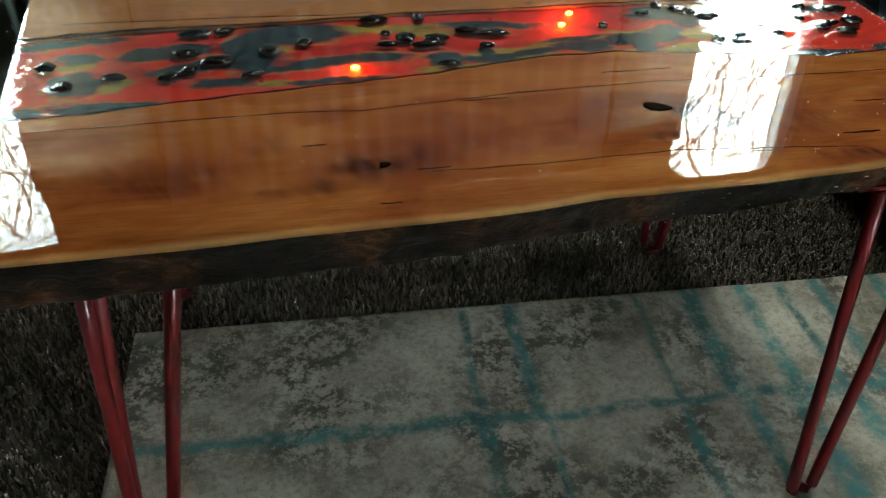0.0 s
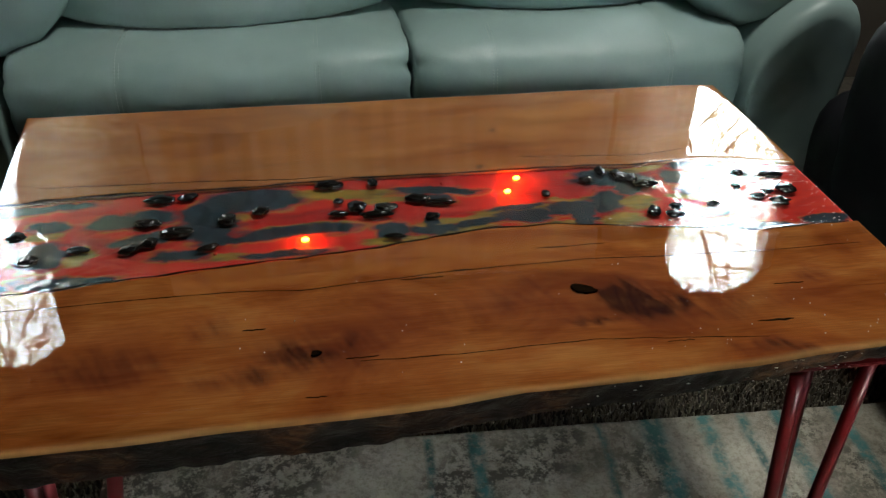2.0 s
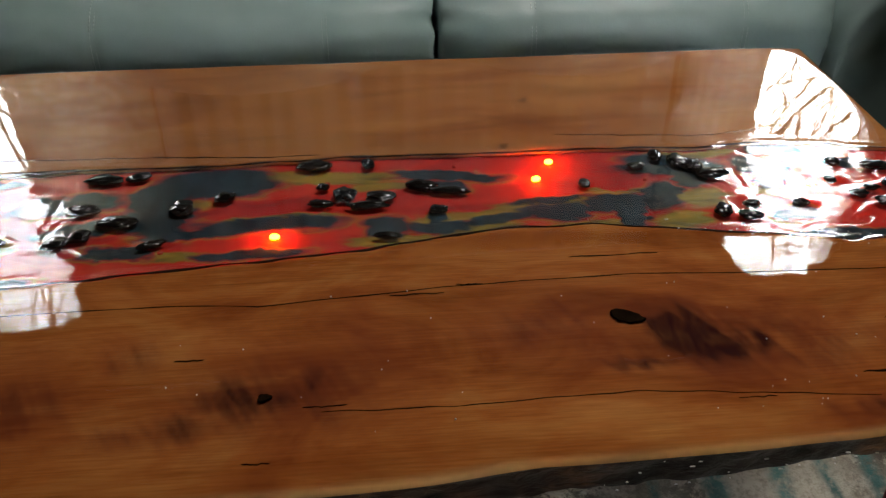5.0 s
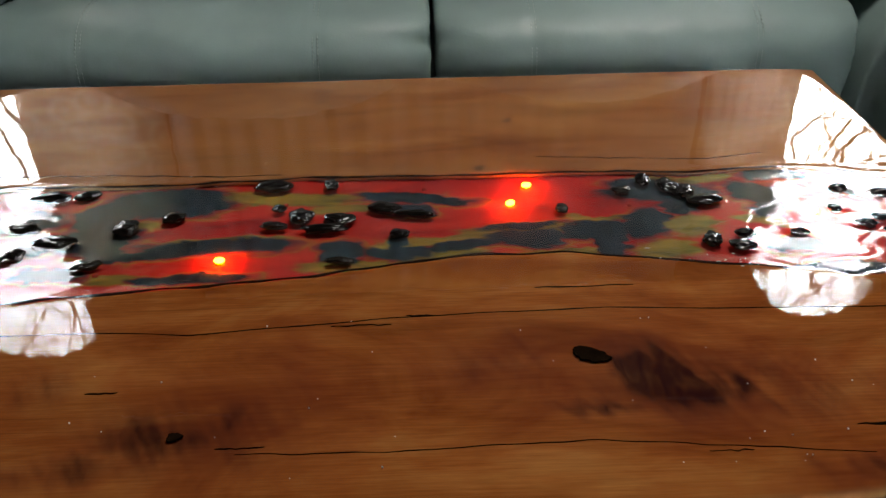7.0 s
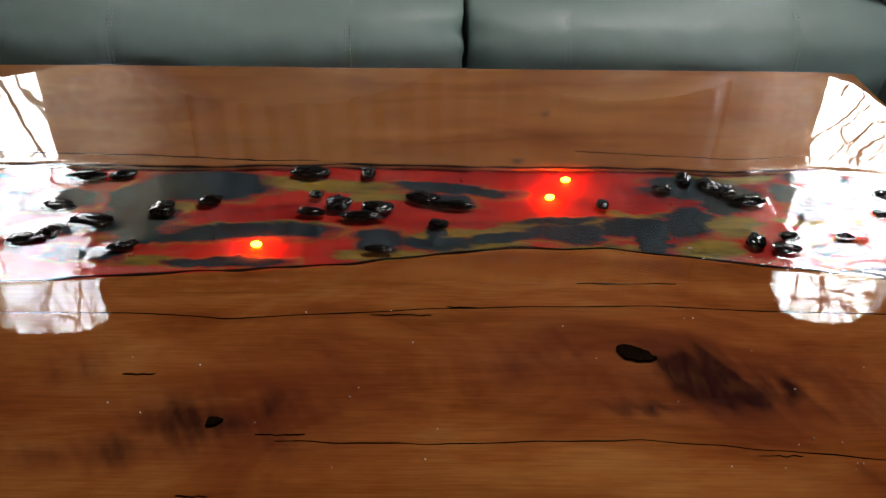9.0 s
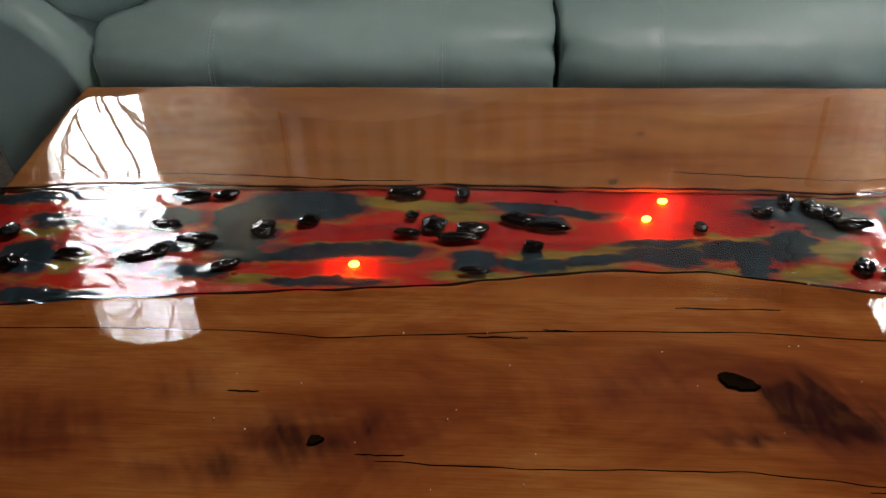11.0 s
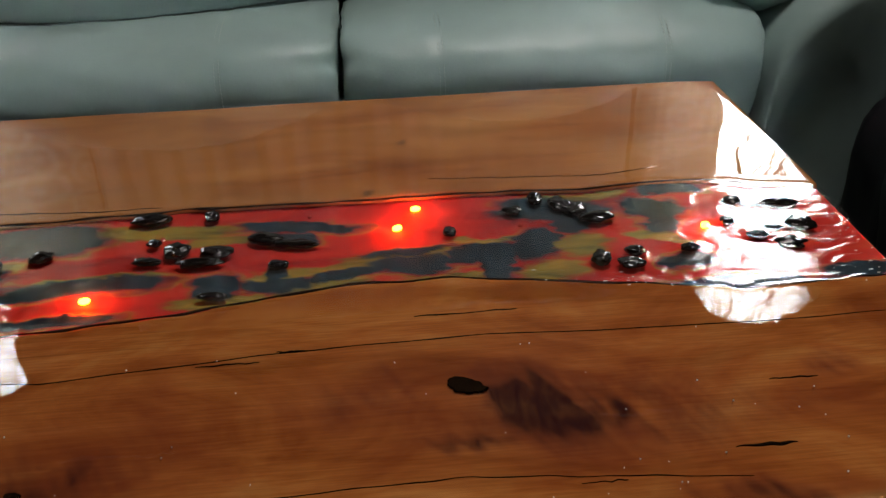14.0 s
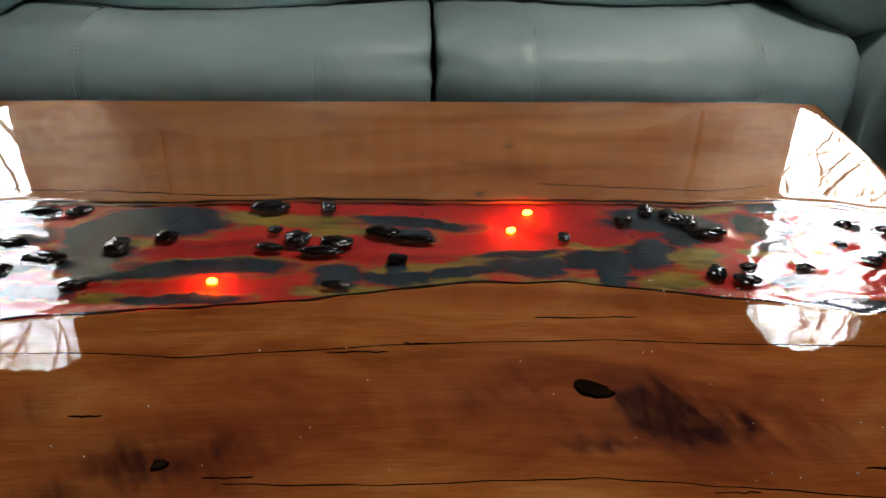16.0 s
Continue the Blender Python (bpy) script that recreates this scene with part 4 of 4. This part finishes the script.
def seat(x0, x1, stitches):
    prof = smooth_line(seat_profile, 70)
    rows = []
    n = 72
    for k, (py, pz) in enumerate(prof):
        row = []
        for i in range(n + 1):
            u = 2 * i / n - 1
            x = x0 + (x1 - x0) * i / n
            fall = abs(u) ** 7
            ease = 1 - u * u
            front = max(0.0, min(1.0, (0.30 - py) / 0.1))
            y = py + 0.020 * fall * front - 0.010 * ease * front
            z = pz - 0.014 * abs(u) ** 8 * (1 - 0.5 * front) + 0.006 * ease * (1 - front)
            for s in stitches:
                g = math.exp(-((x - s) / 0.0045) ** 2)
                y += 0.0035 * g * front
                z -= 0.0030 * g * (1 - front)
            w = 0.0020 * wob(x * 10, k * 0.10, x0 * 9) + 0.0014 * wob(x * 28, k * 0.22, 5) + 0.0007 * wob(x * 70 + k * 0.5, k * 0.12, 11)
            edge = u ** 12
            pucker = 0.0045 * edge * math.exp(-((k - 31) / 2.2) ** 2) * (abs(x - 0.06) < 0.05)
            row.append((x - math.copysign(edge, u) * (0.0026 + pucker + 0.0040 * wob(k * 0.16, x0 * 40, 3.0) + 0.002 * wob(k * 0.5, x0 * 40, 9.0)), y - w * front + pucker, z + w - pucker))
        rows.append(row)
    bm, grid = sheet(rows)
    for ends in (0, -1):
        side = [r[ends] for r in grid]
        base = bm.verts.new((side[0].co.x, 0.62, 0.05))
        bm.faces.new(side + [base])
    s = spart("seat", bm, LEATHER)
    for at in stitches:
        for off in (-0.003, 0.003):
            line = []
            for k, (py, pz) in enumerate(prof[6:52]):
                u = 2 * (at - x0) / (x1 - x0) - 1
                front = max(0.0, min(1.0, (0.30 - py) / 0.1))
                y = py + 0.020 * abs(u) ** 7 * front - 0.010 * (1 - u * u) * front + 0.0020 * front
                z = pz - 0.014 * abs(u) ** 8 * (1 - 0.5 * front) + 0.006 * (1 - u * u) * (1 - front) - 0.0016 * (1 - front)
                line.append((at + off, y, z))
            bm = bmesh.new()
            for k in range(0, len(line) - 1):
                p, q = Vector(line[k]), Vector(line[k + 1])
                c, d = (p + q) / 2, q - p
                turn = d.to_track_quat("X", "Z").to_matrix().to_4x4()
                bmesh.ops.create_cube(bm, size=1, matrix=Matrix.Translation(c) @ turn @ Matrix.Diagonal((d.length * 0.7, 0.0011, 0.0012, 1)))
            spart("seam", bm, THREAD, s, "raised double stitched seam" if off < 0 else "")


seat(0.0600, 0.612, (0.187, 0.474))
seat(-0.556, 0.0585, (-0.089, -0.385))


def back_cushion(x0, x1, at):
    rows, n = [], 60
    prof = smooth_line(((0.075, 0.440), (0.035, 0.462), (0.004, 0.474), (-0.012, 0.490), (-0.010, 0.520), (0.03, 0.585), (0.07, 0.645), (0.105, 0.70), (0.15, 0.745), (0.21, 0.765), (0.28, 0.76), (0.36, 0.73)), 52)
    for k, (py, pz) in enumerate(prof):
        row = []
        for i in range(n + 1):
            u = 2 * i / n - 1
            x = x0 + (x1 - x0) * i / n
            y = at + py + 0.14 * abs(u) ** 2.2 + 0.02 * abs(u) ** 8
            z = pz - 0.02 * u * u * (k / 46) + 0.002 * wob(x * 12, k * 0.2)
            for s in (-0.48, 0.48):
                y += 0.003 * math.exp(-((u - s) / 0.016) ** 2)
            row.append((x, y, z))
        rows.append(row)
    rows.append([(r[0], 0.98, 0.5) for r in rows[-1]])
    bm, grid = sheet(rows)
    spart("back_cushion", bm, LEATHER)


back_cushion(0.063, 0.608, 0.338)
back_cushion(-0.552, 0.057, 0.308)


def sofa_arm(x_in, side):
    """A padded arm: an upright front panel and a fat rolled pad on top."""
    outline = [(0.0, 0.045), (0.0, 0.20), (-0.002, 0.34), (0.004, 0.415), (0.028, 0.462), (0.075, 0.505), (0.128, 0.525), (0.178, 0.49), (0.174, 0.39), (0.142, 0.20), (0.125, 0.045)]
    ring = smooth_line(outline, 44)
    rows = []
    for y, f in ((0.205, 0.55), (0.190, 0.86), (0.194, 0.95), (0.215, 1.0), (0.30, 1.0), (0.6, 1.0), (0.88, 1.0), (0.95, 0.95)):
        rows.append([(x_in + side * (0.06 + (px - 0.06) * f), y + 0.002 * wob(px * 30, pz * 10), 0.045 + (pz - 0.045) * (0.5 + 0.5 * f)) for px, pz in ring])
    bm, grid = sheet(rows)
    bm.faces.new(grid[0])
    arm = spart("arm", bm, LEATHER)
    rows = []
    for y, f in ((0.262, 0.15), (0.248, 0.45), (0.256, 0.75), (0.30, 1.0), (0.45, 1.06), (0.65, 1.0), (0.85, 0.9)):
        rows.append([(x_in + side * (0.03 + 0.125 * f * math.cos(t)), y, 0.556 + (0.110 if math.sin(t) < 0 else 0.070) * f * math.sin(t) + 0.004 * wob(t * 3, y * 14)) for t in (k * math.tau / 36 for k in range(36))])
    bm, grid = sheet(rows, True)
    bm.faces.new(grid[0])
    bm.faces.new(grid[-1])
    spart("arm_pad", bm, LEATHER, arm)


sofa_arm(0.618, 1)
sofa_arm(-0.562, -1)
spart("frame", box(bmesh.new(), (-0.55, 0.24, 0.03), (0.61, 0.99, 0.36), 0.02), LEATHER)
spart("back_panel", box(bmesh.new(), (-0.60, 0.90, 0.03), (0.66, 0.985, 0.735), 0.03), LEATHER)
for x in (-0.62, 0.68):
    for y in (0.27, 0.95):
        spart("foot", tube([(x, y, -0.011), (x, y, 0.05)], 0.025, 14), BLACK)

# ---- black armchair ----
chair = thing("armchair", (1.1, -0.2, 0), "black leather armchair standing beside the sofa", "armchair")
CHAIR_AT = Vector((1.1, -0.2, 0))


def cpart(name, bm, mat, label="", smooth=True):
    bmesh.ops.translate(bm, verts=bm.verts, vec=-CHAIR_AT)
    return part(name, bm, mat, chair, label, smooth)


def pillow(lo, hi, power=3.5, n=26):
    """A padded block with full, rounded faces."""
    bm = bmesh.new()
    bmesh.ops.create_cube(bm, size=2)
    bmesh.ops.subdivide_edges(bm, edges=bm.edges[:], cuts=n // 2, use_grid_fill=True)
    c = [(a + b) / 2 for a, b in zip(lo, hi)]
    h = [(b - a) / 2 for a, b in zip(lo, hi)]
    for v in bm.verts:
        p = v.co
        norm = (abs(p.x) ** power + abs(p.y) ** power + abs(p.z) ** power) ** (1 / power)
        q = p / norm
        w = 1 + 0.012 * noise.noise(q * 3 + Vector(c) * 5)
        v.co = Vector((c[0] + h[0] * q.x * w, c[1] + h[1] * q.y * w, c[2] + h[2] * q.z * w))
    return bm


cpart("arm", pillow((0.715, 0.00, 0.06), (1.50, 0.165, 0.405), 7), BLACK)
cpart("wing", pillow((0.712, -0.30, 0.16), (1.50, 0.105, 0.56), 9), BLACK)
cpart("arm_pad", pillow((0.704, -0.32, 0.50), (1.50, 0.112, 0.72), 4), BLACK)
cpart("arm", pillow((0.70, -0.72, 0.06), (1.50, -0.56, 0.57), 7), BLACK)
cpart("seat", pillow((0.72, -0.57, 0.20), (1.36, 0.01, 0.46), 5), BLACK)
cpart("backrest", pillow((1.24, -0.56, 0.30), (1.52, 0.0, 1.02), 5), BLACK)
cpart("base", box(bmesh.new(), (0.76, -0.68, 0.03), (1.46, 0.10, 0.24), 0.02), BLACK)
for x in (0.80, 1.42):
    for y in (-0.64, 0.06):
        cpart("foot", tube([(x, y, -0.011), (x, y, 0.06)], 0.022, 14), BLACK)
